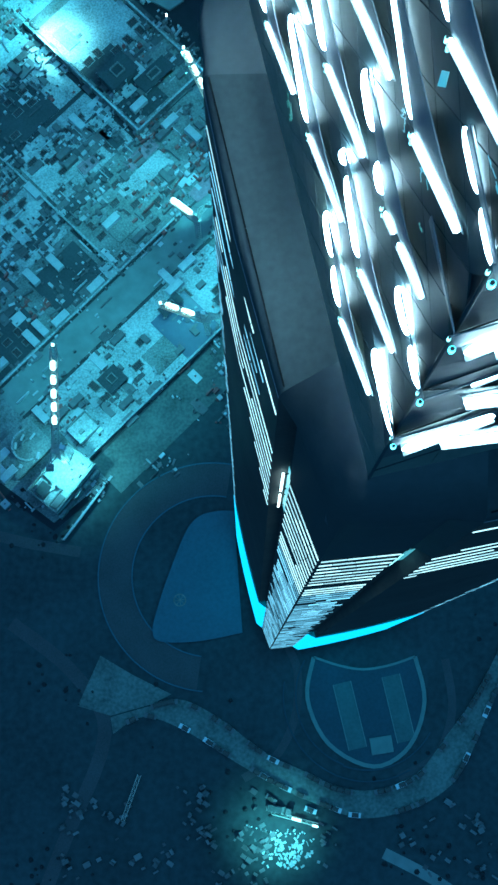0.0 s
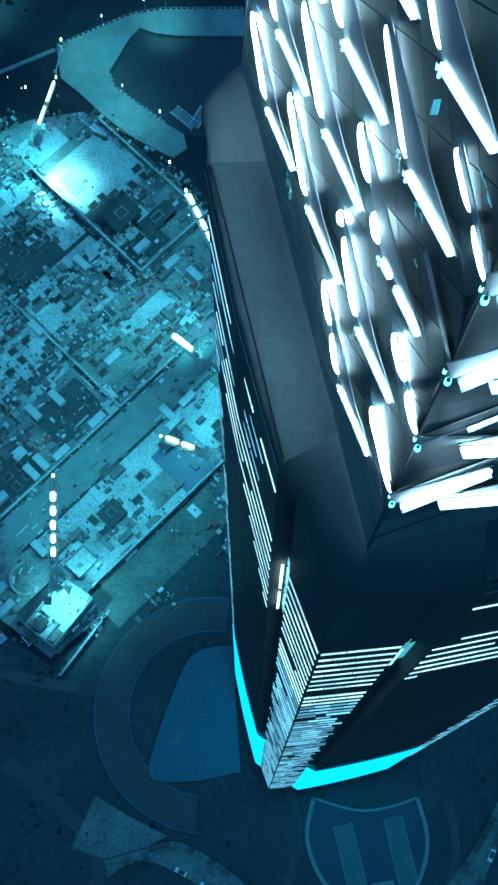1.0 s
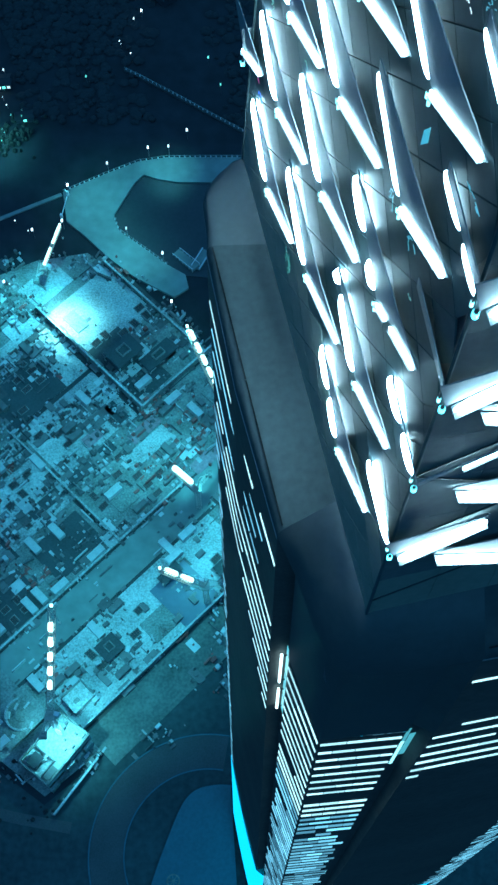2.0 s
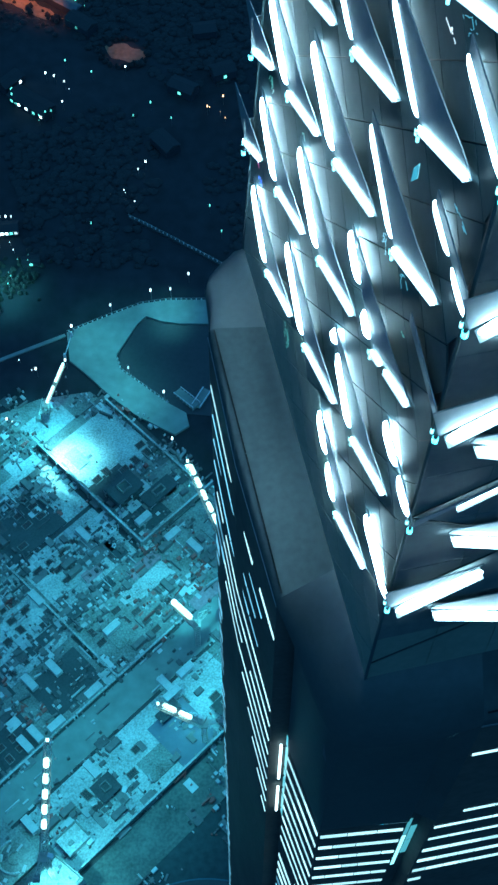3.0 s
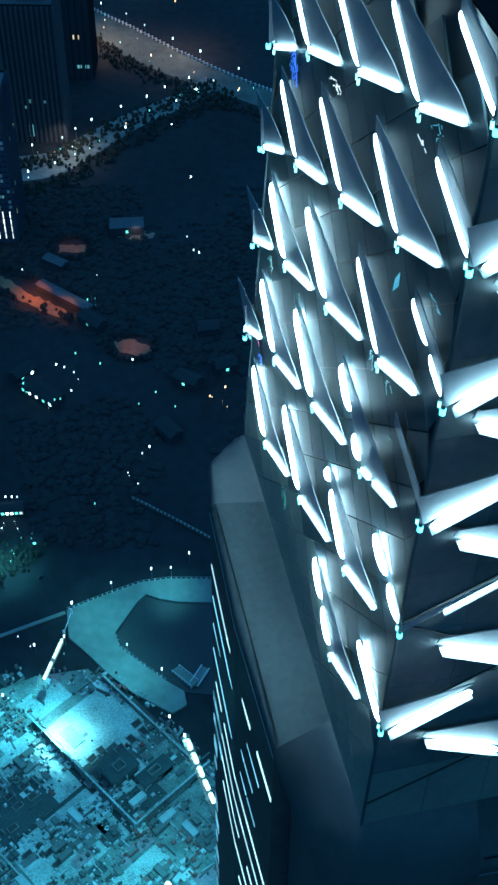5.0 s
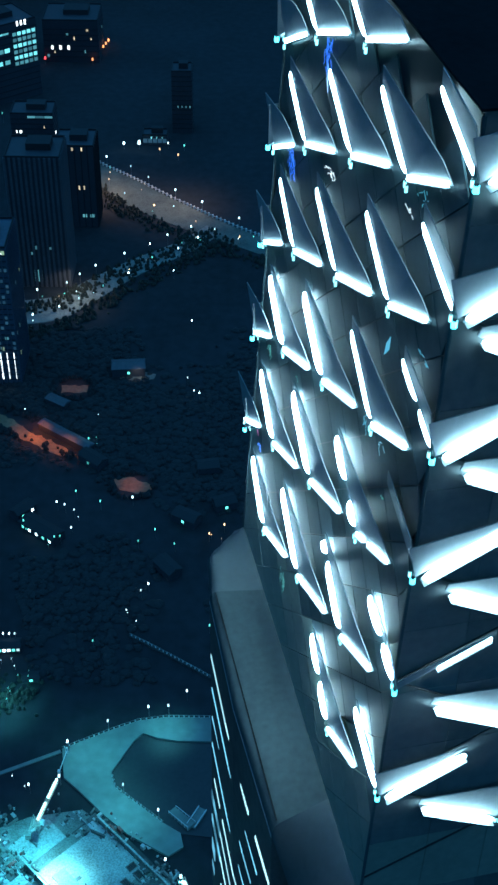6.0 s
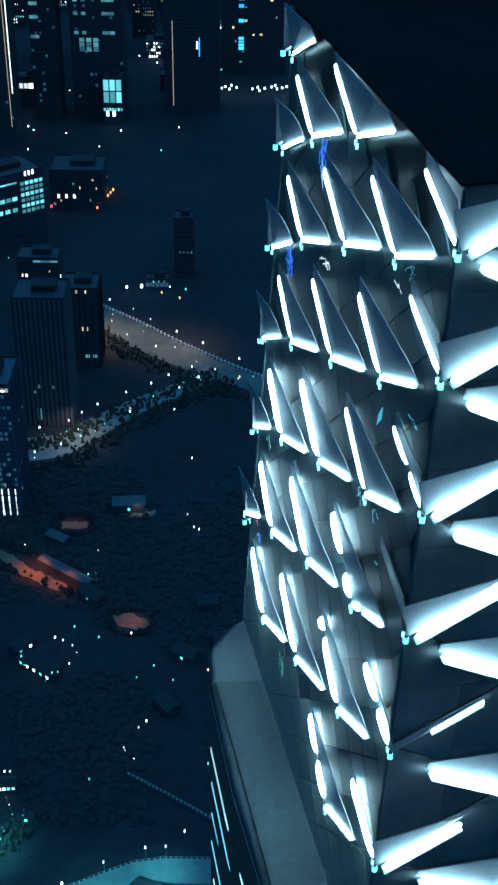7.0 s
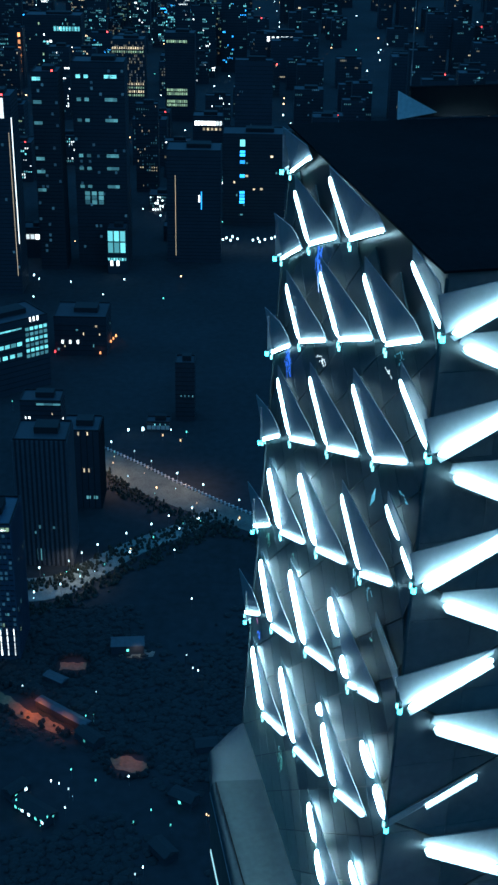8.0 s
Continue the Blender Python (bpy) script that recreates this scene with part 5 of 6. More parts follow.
# ---- woods and low houses on the dark slope ----
def clump(g, x, y, r, h):
    n = 7
    a0 = dice.uniform(0, 6.28)
    lo = [(x + r * dice.uniform(0.7, 1.1) * math.cos(a0 + 6.283 * i / n), y + r * dice.uniform(0.7, 1.1) * math.sin(a0 + 6.283 * i / n), h * 0.25) for i in range(n)]
    hi = [(x + r * dice.uniform(0.4, 0.75) * math.cos(a0 + 6.283 * (i + 0.5) / n), y + r * dice.uniform(0.4, 0.75) * math.sin(a0 + 6.283 * (i + 0.5) / n), h * dice.uniform(0.6, 0.9)) for i in range(n)]
    g.add(lo + hi + [(x, y, h)], [(i, (i + 1) % n, n + i) for i in range(n)] + [((i + 1) % n, n + (i + 1) % n, n + i) for i in range(n)] + [(n + i, n + (i + 1) % n, 2 * n) for i in range(n)])


woods = Geo()
for i in range(11000):
    y = dice.uniform(345, 640)
    x = dice.uniform(-0.28 * y - 10, 0.10 * y + 20)
    if noise.noise(Vector((x * 0.012, y * 0.012, 4))) < -0.12 + dice.uniform(-0.15, 0.15):
        continue
    if abs(y - (519 - (x + 108) * 0.55)) < 15 and x < -98:
        continue
    if (x + 71) ** 2 + (y - 486) ** 2 < 16 ** 2 or (x + 114) ** 2 + (y - 574) ** 2 < 14 ** 2:
        continue
    if abs(y - (650 + (x + 155) * 1.05)) < 26 and x < -50:
        continue
    if abs(y - (870 - (x + 130) * 0.87)) < 42:
        continue
    clump(woods, x, y, dice.uniform(1.2, 3.4), dice.uniform(0.8, 2.0))
# crowns that lean over the lanes and break up their edges
for i in range(110):
    f = dice.random()
    x = -172 + 68 * f
    clump(woods, x + dice.uniform(-2, 2), 519 - (x + 108) * 0.55 + dice.choice((-1, 1)) * dice.uniform(7, 13), dice.uniform(0.9, 2.2), dice.uniform(1.5, 4.5))
for cx, cy in ((-71, 486), (-114, 574)):
    for i in range(60):
        a, r = dice.uniform(0, 6.28), dice.uniform(11, 15)
        clump(woods, cx + r * math.cos(a), cy + 0.8 * r * math.sin(a), dice.uniform(0.9, 2.0), dice.uniform(1.5, 4.0))
crowns = part("woods", woods, LEAF)
tagged(crowns, "dark tree crowns on the unlit slope", "woods", kind="stuff")


def house(x, y, w, d, h, turn, lit, label):
    b = thing("low_house", label, "house", (x, y, 0), turn, "low houses")
    part("wall", Geo().box((0, 0, 0), (w, d, h)), WALL, b)
    g = Geo().add([(-w / 2 - 0.5, -d / 2 - 0.5, h), (w / 2 + 0.5, -d / 2 - 0.5, h), (w / 2 + 0.5, d / 2 + 0.5, h), (-w / 2 - 0.5, d / 2 + 0.5, h), (-w / 2, 0, h + d * 0.22), (w / 2, 0, h + d * 0.22)],
                  [(0, 1, 5, 4), (2, 3, 4, 5), (1, 2, 5), (3, 0, 4), (3, 2, 1, 0)])
    part("roof", g, PALE_WALL if "long low roof" in label or "pale" in label else ROOF, b)
    for k in range(lit):
        f = (k + 0.5) / max(lit, 1)
        part("lit_window", Geo().box((-w / 2 + w * f, -d / 2 - 0.05, h * 0.35), (1.4, 0.1, 1.6)), LAMP_HEAD if k % 3 else GREEN_HEAD, b)


for x, y, w, d, h, turn, lit, lab in ((-112.5, 525.0, 38, 5.5, 5, -36, 0, "long low roof beside an orange-lit road"), (-121.5, 558, 14, 6, 4, -32, 0, "pale small roof beside the dark woods"),
                                      (-116, 447, 24, 9, 5, -36, 5, "low house with cold lit windows"), (-128, 462, 13, 7, 5, 50, 2, "low house with cold lit windows"),
                                      (-40, 458, 14, 8, 5, -30, 1, "small house among dark trees"), (-30, 500, 12, 8, 5, 10, 0, "unlit small house among dark trees"),
                                      (-82, 592, 20, 10, 6, 5, 1, "pale house beside the dark woods"), (-150, 380, 18, 12, 8, 20, 5, "lit site office beside the road"),
                                      (-137, 362, 14, 9, 7, 12, 3, "lit site office beside the road"), (-121, 366, 11, 6, 4, 5, 5, "small lit hut beside the road"), (-108, 347, 8, 4, 3, 10, 1, "small lit hut beside the road"), (-48, 420, 14, 8, 5, -50, 0, "unlit small house among dark trees"),
                                      (-95, 505, 16, 8, 5, -40, 1, "small house beside an orange-lit road"), (-20, 470, 12, 8, 5, 20, 1, "small house among dark trees")):
    house(x, y, w, d, h, turn, lit, lab)
YARD = material("gravel_yard", (0.16, 0.15, 0.13), 0.9, 0.0, 0.6, 0.15, 0.8, 0.3)
tagged(part("pavement", Geo().prism([(-87, 585), (-78, 583), (-66, 585), (-65, 590), (-74, 593), (-86, 591)], 0, 0.12), YARD), "dim gravel yard beside the dark woods", "yard", kind="structure")
WORN = material("worn_lane", (0.20, 0.12, 0.07), 0.85, 0.0, 0.5, 0.12, 0.5, 0.3)
for pts, lab in (([(-172, 556), (-145.2, 542.5), (-134.9, 531.4), (-121.5, 524.5), (-105.5, 511), (-114.1, 510), (-125.2, 517), (-138.7, 526), (-150, 533), (-172, 545)], "narrow lane under orange lamps"),
                 ([(-82, 491), (-73, 494), (-60, 485), (-63, 478), (-79, 483)], "small paved yard under an orange lamp"),
                 ([(-122, 577), (-106, 577), (-105, 571), (-121, 570)], "short paved lane under an orange lamp")):
    rough = []
    for (xa, ya), (xb, yb) in zip(pts, pts[1:] + pts[:1]):
        n = max(1, int(math.hypot(xb - xa, yb - ya) / 2.5))
        rough += [(xa + (xb - xa) * k / n + dice.uniform(-0.9, 0.9), ya + (yb - ya) * k / n + dice.uniform(-0.9, 0.9)) for k in range(n)]
    tagged(part("road", Geo().prism(rough, 0, 0.15), WORN), lab, "road", kind="structure")
for x, y, m in ((-110, 465, 0), (-105.5, 463, 0), (-100, 459, 0), (-69.6, 469.5, 0), (-99.9, 445, 0), (-40.5, 565.6, 0), (-37.2, 563.3, 0), (-44.9, 578.3, 0), (-56.6, 405, 0), (-60, 400.3, 0),
                (-86.7, 466, 2), (-55.8, 444.6, 2), (-125.7, 450, 2), (-107.9, 438, 2), (-105, 438.6, 2), (-64, 435.6, 2), (-45.1, 434, 2), (-80.5, 366.6, 2), (-100.7, 474, 2), (-98.5, 519, 2), (-25, 377.5, 2), (-19.2, 362, 2),
                (-27.3, 442, 1), (-19.5, 449, 1), (-60, 700, 0), (-45, 640, 0), (-160, 372, 0), (-152, 376, 0), (-140, 360, 0), (-124, 370.4, 0), (-121, 370.4, 0), (-118.4, 370.4, 0)):
    street_lamp(x, y, (LAMP_HEAD, WARM_HEAD, GREEN_HEAD)[m], 7.0, 0.6)

# clusters of small cold lights among the low houses
for x, y, n, m in ((-107, 440, 3, 2), (-124, 451, 3, 2), (-93.6, 454, 1, 0), (-64, 387, 3, 0), (-121, 354, 5, 0), (-109, 348, 3, 2), (-119, 337, 5, 2), (-133.5, 545, 1, 0), (-92.7, 546, 1, 0),
                   (-24, 440, 3, 1), (-98, 521, 2, 2), (-112, 263, 2, 0), (-102, 288, 2, 0)):
    for k in range(n):
        street_lamp(x + dice.uniform(-6, 6), y + dice.uniform(-5, 5), (LAMP_HEAD, WARM_HEAD, GREEN_HEAD)[m], 4.0, dice.choice((0.2, 0.32)))

# ---- the two far roads ----
far_a = smooth([(-170, 905), (-130, 868), (-95, 838), (-58, 803), (-5, 760), (60, 720)])
far_b = smooth([(-160, 862), (-122, 828), (-100, 800), (-58, 768), (-9, 738), (50, 700)])
tagged(part("road", Geo().prism(far_a + far_b[::-1], 0, 0.3), EARTH), "broad curved road with a long balustrade", "road", kind="structure")
f = thing("balustrade", "long pale balustrade beside the far road", "railing", group="road balustrades")
g = Geo()
for (x0, y0), (x1, y1) in zip(far_a, far_a[1:]):
    n = max(1, int(math.hypot(x1 - x0, y1 - y0) / 3.2))
    for k in range(n):
        g.box((x0 + (x1 - x0) * k / n, y0 + (y1 - y0) * k / n, 0.3), (1.1, 1.1, 2.2))
    g.tube((x0, y0, 1.6), (x1, y1, 1.6), 0.18, 4)
tagged(part("stone_railing", g, PALE_PAINT, f), kind="stuff")
far_c = smooth([(-175, 640), (-134, 647), (-110, 672), (-82, 706), (-50, 735), (-30, 760)])
far_d = smooth([(-178, 668), (-140, 674), (-120, 694), (-92, 722), (-60, 748), (-40, 772)])
tagged(part("road", Geo().prism(far_c + far_d[::-1], 0, 0.44), CONCRETE_DARK), "lit road winding between dark trees", "road", kind="structure")
for pts, m in ((far_a[2:-4:3], 0), (far_b[3:-3:4], 1), (far_c[1:-2:3], 2), (far_d[2:-2:3], 0)):
    for x, y in pts:
        street_lamp(x + dice.uniform(-3, 3), y + dice.uniform(-3, 3), (LAMP_HEAD, WARM_HEAD, GREEN_HEAD)[dice.choice((m, 0))], 9.0, 0.8)
for i in range(12):
    k = dice.randrange(2, len(far_a) - 6)
    f = dice.random()
    x, y = far_a[k][0] * f + far_b[k][0] * (1 - f), far_a[k][1] * f + far_b[k][1] * (1 - f)
    street_lamp(x, y, dice.choice((LAMP_HEAD, WARM_HEAD, WARM_HEAD, GREEN_HEAD)), 3.0, 0.45)
for i in range(14):
    k = dice.randrange(1, len(far_c) - 4)
    f = dice.random()
    x, y = far_c[k][0] * f + far_d[k][0] * (1 - f), far_c[k][1] * f + far_d[k][1] * (1 - f)
    street_lamp(x, y, dice.choice((LAMP_HEAD, WARM_HEAD, GREEN_HEAD, GREEN_HEAD)), 3.0, 0.4)
roadside = Geo()
for x, y in far_c[::1] + far_d[::1] + far_b[::1]:
    for k in range(14):
        clump(roadside, x + dice.uniform(-10, 10), y - 10 + dice.uniform(-6, 5), dice.uniform(0.7, 1.9), dice.uniform(1.2, 4))
for i in range(110):
    clump(roadside, -118 + dice.gauss(0, 8), 337 + dice.gauss(0, 6), dice.uniform(0.6, 1.6), dice.uniform(1, 3))
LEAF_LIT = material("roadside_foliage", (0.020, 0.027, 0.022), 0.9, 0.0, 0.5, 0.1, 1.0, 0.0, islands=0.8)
tagged(part("roadside_trees", roadside, LEAF_LIT), "small trees along the lit roads", "trees", kind="stuff")

# ---- city buildings ----
PANE = {}


def lit(name, colour, strength):
    PANE[name] = glow("lit_pane_" + name, colour, strength, 0.7, name.startswith("faint"))


lit("cyan", (0.18, 0.80, 0.90), 0.65)
lit("dim", (0.12, 0.45, 0.52), 0.30)
lit("white", (0.80, 0.95, 1.0), 2.0)
lit("warm", (0.95, 0.80, 0.50), 0.6)
lit("green", (0.45, 0.75, 0.45), 0.35)
lit("blue", (0.02, 0.35, 1.0), 2.2)
lit("orange", (1.0, 0.35, 0.10), 1.6)
lit("red", (1.0, 0.06, 0.06), 3.0)
pane_mesh = {}


def pane(parent, x, y, z, w, h, kind, side=False):
    """One lit window, a thin raised box on the front or the flank."""
    key = (round(w, 1), round(h, 1), kind, side)
    if key not in pane_mesh:
        g = Geo().box((0, 0, 0), (0.3, w, h) if side else (w, 0.3, h))
        pane_mesh[key] = g.mesh("lit_window")
        pane_mesh[key].materials.append(PANE[kind])
    return part("lit_window", pane_mesh[key], None, parent, place=(x, y, z))


def building(x0, x1, y, h, depth, label, ribs=0, floors=0, wall=None, name="office_tower", rib=None):
    """A tower block: walls, a parapet, a plant room, and ribs or floor bands where they show."""
    w = x1 - x0
    b = thing(name, label, "building", ((x0 + x1) / 2, y + depth / 2, 0))
    part("wall", Geo().box((0, 0, 0), (w, depth, h)), wall or WALL, b)
    g = Geo()
    for e in (-1, 1):
        g.box((0, e * (depth / 2 - 0.3), h), (w, 0.6, 1.2))
        g.box((e * (w / 2 - 0.3), 0, h), (0.6, depth - 1.2, 1.2))
    part("parapet", g, ROOF, b)
    part("plant_room", Geo().box((w * 0.08, depth * 0.05, h), (w * 0.45, depth * 0.4, 4.5)), ROOF, b)
    if dice.random() < 0.07:
        pane(b, w * 0.3, -depth / 2 + 0.5, h + 1.2, round(0.9 + y * 0.0007, 1), round(0.9 + y * 0.0007, 1), "red")
    if ribs:
        g = Geo()
        for i in range(ribs + 1):
            wide = 0.5 if rib is None else 0.5 * w / ribs
            g.box((-w / 2 + w * i / ribs, -depth / 2 - 0.3, 0), (wide, 0.6, h))
            g.box((w / 2 + 0.3, -depth / 2 + depth * i / ribs, 0), (0.6, wide, h))
        tagged(part("ribbing", g, rib or wall or ROOF, b), kind="stuff")
    if floors:
        g = Geo()
        n = int(h / floors)
        for i in range(1, n):
            g.box((0, 0, i * floors), (w + 0.5, depth + 0.5, 0.5))
        tagged(part("storey_banding", g, ROOF, b), kind="stuff")
    return b, w, depth


def scatter(b, w, d, h, kinds, n, size=(2.2, 2.6), lowest=0.1):
    for i in range(n):
        k = dice.choice(kinds)
        z = round(dice.uniform(lowest, 0.96) * h / 4) * 4.0 + 0.8
        s = (size[0] * dice.choice((0.7, 1.0, 1.6)), size[1] * dice.choice((0.7, 1.0)))
        if dice.random() < 0.75:
            pane(b, round(dice.uniform(-0.45, 0.45) * w / 3) * 3.0, -d / 2 - 0.1, z, *s, k)
        else:
            pane(b, w / 2 + 0.1, round(dice.uniform(-0.45, 0.45) * d / 3) * 3.0, z, *s, k, True)


def at_row(b, w, d, z, f0, f1, n, size, kind, side=False):
    for i in range(n):
        f = f0 + (f1 - f0) * (i + 0.5) / n
        if side:
            pane(b, w / 2 + 0.1, -d / 2 + d * f, z, *size, kind, True)
        else:
            pane(b, -w / 2 + w * f, -d / 2 - 0.1, z, *size, kind)


lit("faint", (0.04, 0.15, 0.24), 0.16)
lit("faint_warm", (0.32, 0.27, 0.13), 0.22)


def grid(b, w, d, z0, z1, step, share, kind="faint", wide=2.0, tall=2.0):
    """Dim windows in the rows and columns of the front."""
    n = max(1, int(w / (wide * 1.7)))
    g = Geo()
    z = z0
    while z < z1:
        for i in range(n):
            if dice.random() < share:
                g.box((-w / 2 + w * (i + 0.5) / n, -d / 2 - 0.1, z), (wide, 0.3, tall))
        z += step
    tagged(part("dim_glazing", g, PANE[kind], b), kind="stuff")


def far_scatter(b, w, d, h, kinds, n, size):
    """Tiny lit windows of a far block, joined by their colour."""
    for k in sorted(set(kinds)):
        g = Geo()
        for i in range(max(2, n // len(set(kinds)))):
            z = round(dice.uniform(0.05, 0.96) * h / 4) * 4.0 + 0.8
            s = (size[0] * dice.choice((0.6, 1.0, 1.8)), size[1] * dice.choice((0.7, 1.0)))
            x = round(dice.uniform(-0.46, 0.46) * w / 3) * 3.0
            for j in range(dice.choice((1, 1, 1, 2, 4))):
                if abs(x + j * 3) < w * 0.48:
                    g.box((x + j * 3, -d / 2 - 0.1, z), (s[0], 0.3, s[1]))
        tagged(part("far_glazing", g, PANE[k], b), kind="stuff")


# near glass tower with a bright mechanical storey
b, w, d = building(-181, -146, 578, 95, 34, "dark blue glass tower with a lit storey near its shoulder", 12, 3.6, GLASS_WALL)
at_row(b, w, d, 91.0, 0.02, 0.98, 9, (3.5, 2.4), "green")
at_row(b, w, d, 91.2, 0.4, 0.95, 4, (3.4, 1.0), "white")
for z in (4, 9, 14, 19):
    at_row(b, w, d, z, 0.3, 0.98, 6, (0.6, 4.2), "white")
scatter(b, w, d, 80, ("dim", "green", "dim"), 16)
grid(b, w, d, 22, 88, 3.6, 0.35, "faint", 1.6, 2.0)
b, w, d = building(-181, -159, 584, 155, 26, "upper part of a slender dark glass tower", 8, 3.6, GLASS_WALL)
for z in (118, 122, 126, 132, 137):
    at_row(b, w, d, z, 0.55, 0.95, 3, (2.2, 2.6), "cyan" if z % 2 else "dim")
# slab blocks with upright ribs
b, w, d = building(-164, -129, 688, 95, 30, "grey slab block with close upright ribs", 11, 0, WALL, rib=PALE_WALL)
scatter(b, w, d, 40, ("dim",), 3)
at_row(b, w, d, 4, 0.25, 0.5, 4, (0.6, 9), "dim")
b, w, d = building(-145, -118, 768, 63, 26, "dark slab block behind ribbed office block", 6)
at_row(b, w, d, 30, 0.5, 0.75, 2, (1.0, 3.0), "warm")
at_row(b, w, d, 8, 0.55, 0.95, 2, (3.0, 2.4), "dim")
at_row(b, w, d, 60, 0.1, 0.8, 3, (1.2, 2.4), "warm")
# curved-front block with cyan storeys
b, w, d = building(-262, -194, 968, 66, 40, "office block with bright cyan storeys", 0, 5.0)
at_row(b, w, d, 58, 0.0, 0.62, 8, (5.0, 1.4), "cyan")
for z, f0 in ((43, 0.1), (33, 0.0)):
    at_row(b, w, d, z, f0, 0.62, 6, (4.6, 3.4), "cyan")
for z in (30, 35, 40, 45, 50, 55):
    at_row(b, w, d, z, 0.66, 0.99, 5, (3.2, 3.0), "cyan" if z % 10 else "dim")
at_row(b, w, d, 63, 0.72, 0.88, 3, (1.4, 4.0), "white")
b.rotation_euler.z = radians(38)
# tower with a bright sign and an edge light
b, w, d = building(-296, -253.5, 1225, 205, 40, "dark tower with a bright sign and a lit edge line", 0, 4.0)
at_row(b, w, d, 184, 0.40, 0.86, 3, (4, 20), "white")
pane(b, w * 0.5, -d / 2 - 0.3, 55, 0.8, 130, "white")
pane(b, w * 0.42, -d / 2 - 0.3, 20, 0.5, 150, "warm")
grid(b, w, d, 20, 170, 8.0, 0.10, "faint", 2.4, 3.0)
for (x0, x1, h, nm) in ((-246, -218, 214, "tall unlit tower with a few cyan windows"), (-206, -150, 222, "broad dark tower with groups of cyan windows")):
    b, w, d = building(x0, x1, 1306 if x0 < -230 else 1323, h, 36, nm, 0, 4.0)
    for z in (206, 182, 160, 122, 108, 88):
        at_row(b, w, d, z, 0.05, 0.35, 2, (4.5, 3.5), "cyan" if z > 200 else "dim")
        if w > 40:
            at_row(b, w, d, z, 0.62, 0.85, 3, (4.5, 3.5), "cyan" if z > 200 else "dim")
    grid(b, w, d, 20, h - 8, 6.0, 0.10, "faint", 2.6, 3.0)
    if w > 40:
        for z in (70, 75, 80):
            at_row(b, w, d, z, 0.15, 0.55, 3, (5.2, 4.4), "dim")
b, w, d = building(-171, -150, 1295, 50, 24, "low block with a tall cyan-lit glass hall", 0, 0)
for z in (24, 37):
    at_row(b, w, d, z, 0.02, 0.98, 3, (5.4, 11.5), "cyan")
at_row(b, w, d, 15, 0.0, 1.0, 7, (2.0, 3.0), "cyan")
at_row(b, w, d, 9, 0.05, 0.7, 2, (3.0, 6.0), "white")
b, w, d = building(-273, -240, 1345, 34, 24, "low block with a white-lit sign", 0, 0)
at_row(b, w, d, 22, 0.1, 0.95, 5, (4.4, 5.5), "white")
b, w, d = building(-195, -146, 1059, 38, 40, "round-fronted low block with white lamps", 0, 5.0)
at_row(b, w, d, 12, 0.08, 0.52, 3, (2.0, 3.6), "white")
scatter(b, w, d, 36, ("warm", "warm", "dim"), 8, (1.2, 2.6))
b, w, d = building(-50, 26, 1484, 112, 40, "dark tower with stacked blue-lit windows", 0, 4.0)
for z, hh in ((98, 8), (90, 3), (86, 3), (77, 4), (60, 4), (40, 3), (36, 3), (32, 3), (28, 3)):
    pane(b, -w * 0.19, -d / 2 - 0.2, z, 6.0, hh, "cyan" if z == 98 else "blue")
scatter(b, w, d, 90, ("warm", "dim", "warm"), 14, (2.0, 2.6))
b, w, d = building(-108, -48, 1338, 127, 40, "dark tower with a thin line of light down its front", 0, 4.0)
pane(b, -w * 0.34, -d / 2 - 0.3, 8, 0.4, 92, "warm")
pane(b, w * 0.1, -d / 2 - 0.2, 70, 1.6, 8, "white")
pane(b, w * 0.14, -d / 2 - 0.2, 62, 1.0, 20, "blue")
b, w, d = building(-100, -58, 1753, 74, 30, "block with a bright white rooftop sign", 0, 4.0)
at_row(b, w, d, 62, 0.05, 0.98, 9, (3.4, 6.0), "white")
at_row(b, w, d, 55, 0.3, 0.98, 5, (3.0, 3.4), "warm")
b, w, d = building(-245, -192, 2050, 128, 40, "tower with faint yellow window rows", 0, 4.0)
for z in (40, 46, 52, 58, 108, 114):
    at_row(b, w, d, z, 0.02, 0.98, 14, (2.0, 3.4), "warm" if z % 4 else "green")
grid(b, w, d, 62, 124, 5.0, 0.35, "faint_warm", 1.6, 3.6)
b, w, d = building(-160, -112, 2056, 138, 36, "tower with faint green window rows", 0, 4.0)
for z in (24, 30, 42, 48, 124):
    at_row(b, w, d, z, 0.05, 0.75, 10, (2.6, 4.0), "green")
b, w, d = building(-450, -345, 2449, 105, 50, "wide block with rows of white lamps", 0, 5.0)
at_row(b, w, d, 40, 0.4, 0.95, 7, (4.5, 9), "white")
at_row(b, w, d, 78, 0.5, 0.98, 9, (4.0, 8), "cyan")
scatter(b, w, d, 100, ("green", "cyan", "white"), 26, (2.6, 4.0))
b, w, d = building(-455, -430, 2300, 105, 26, "slim tower glowing orange on one edge", 0, 4.0)
for z in (30, 42, 54, 66, 78, 90):
    at_row(b, w, d, z, 0.55, 0.95, 1, (4.5, 7), "orange")
b, w, d = building(-6, 78, 2608, 56, 40, "low block with a row of white lamps", 0, 5.0)
at_row(b, w, d, 40, 0.0, 0.9, 8, (5.0, 9.0), "white")
b, w, d = building(-118, -92, 2480, 60, 30, "block with a glowing cyan sign", 0, 0)
at_row(b, w, d, 46, 0.2, 0.8, 2, (8, 10), "cyan")
b, w, d = building(-73, -57, 921, 52, 18, "slim unlit block beside the dark slope", 0, 4.0)
at_row(b, w, d, 22, 0.2, 1.0, 4, (0.8, 1.6), "dim")
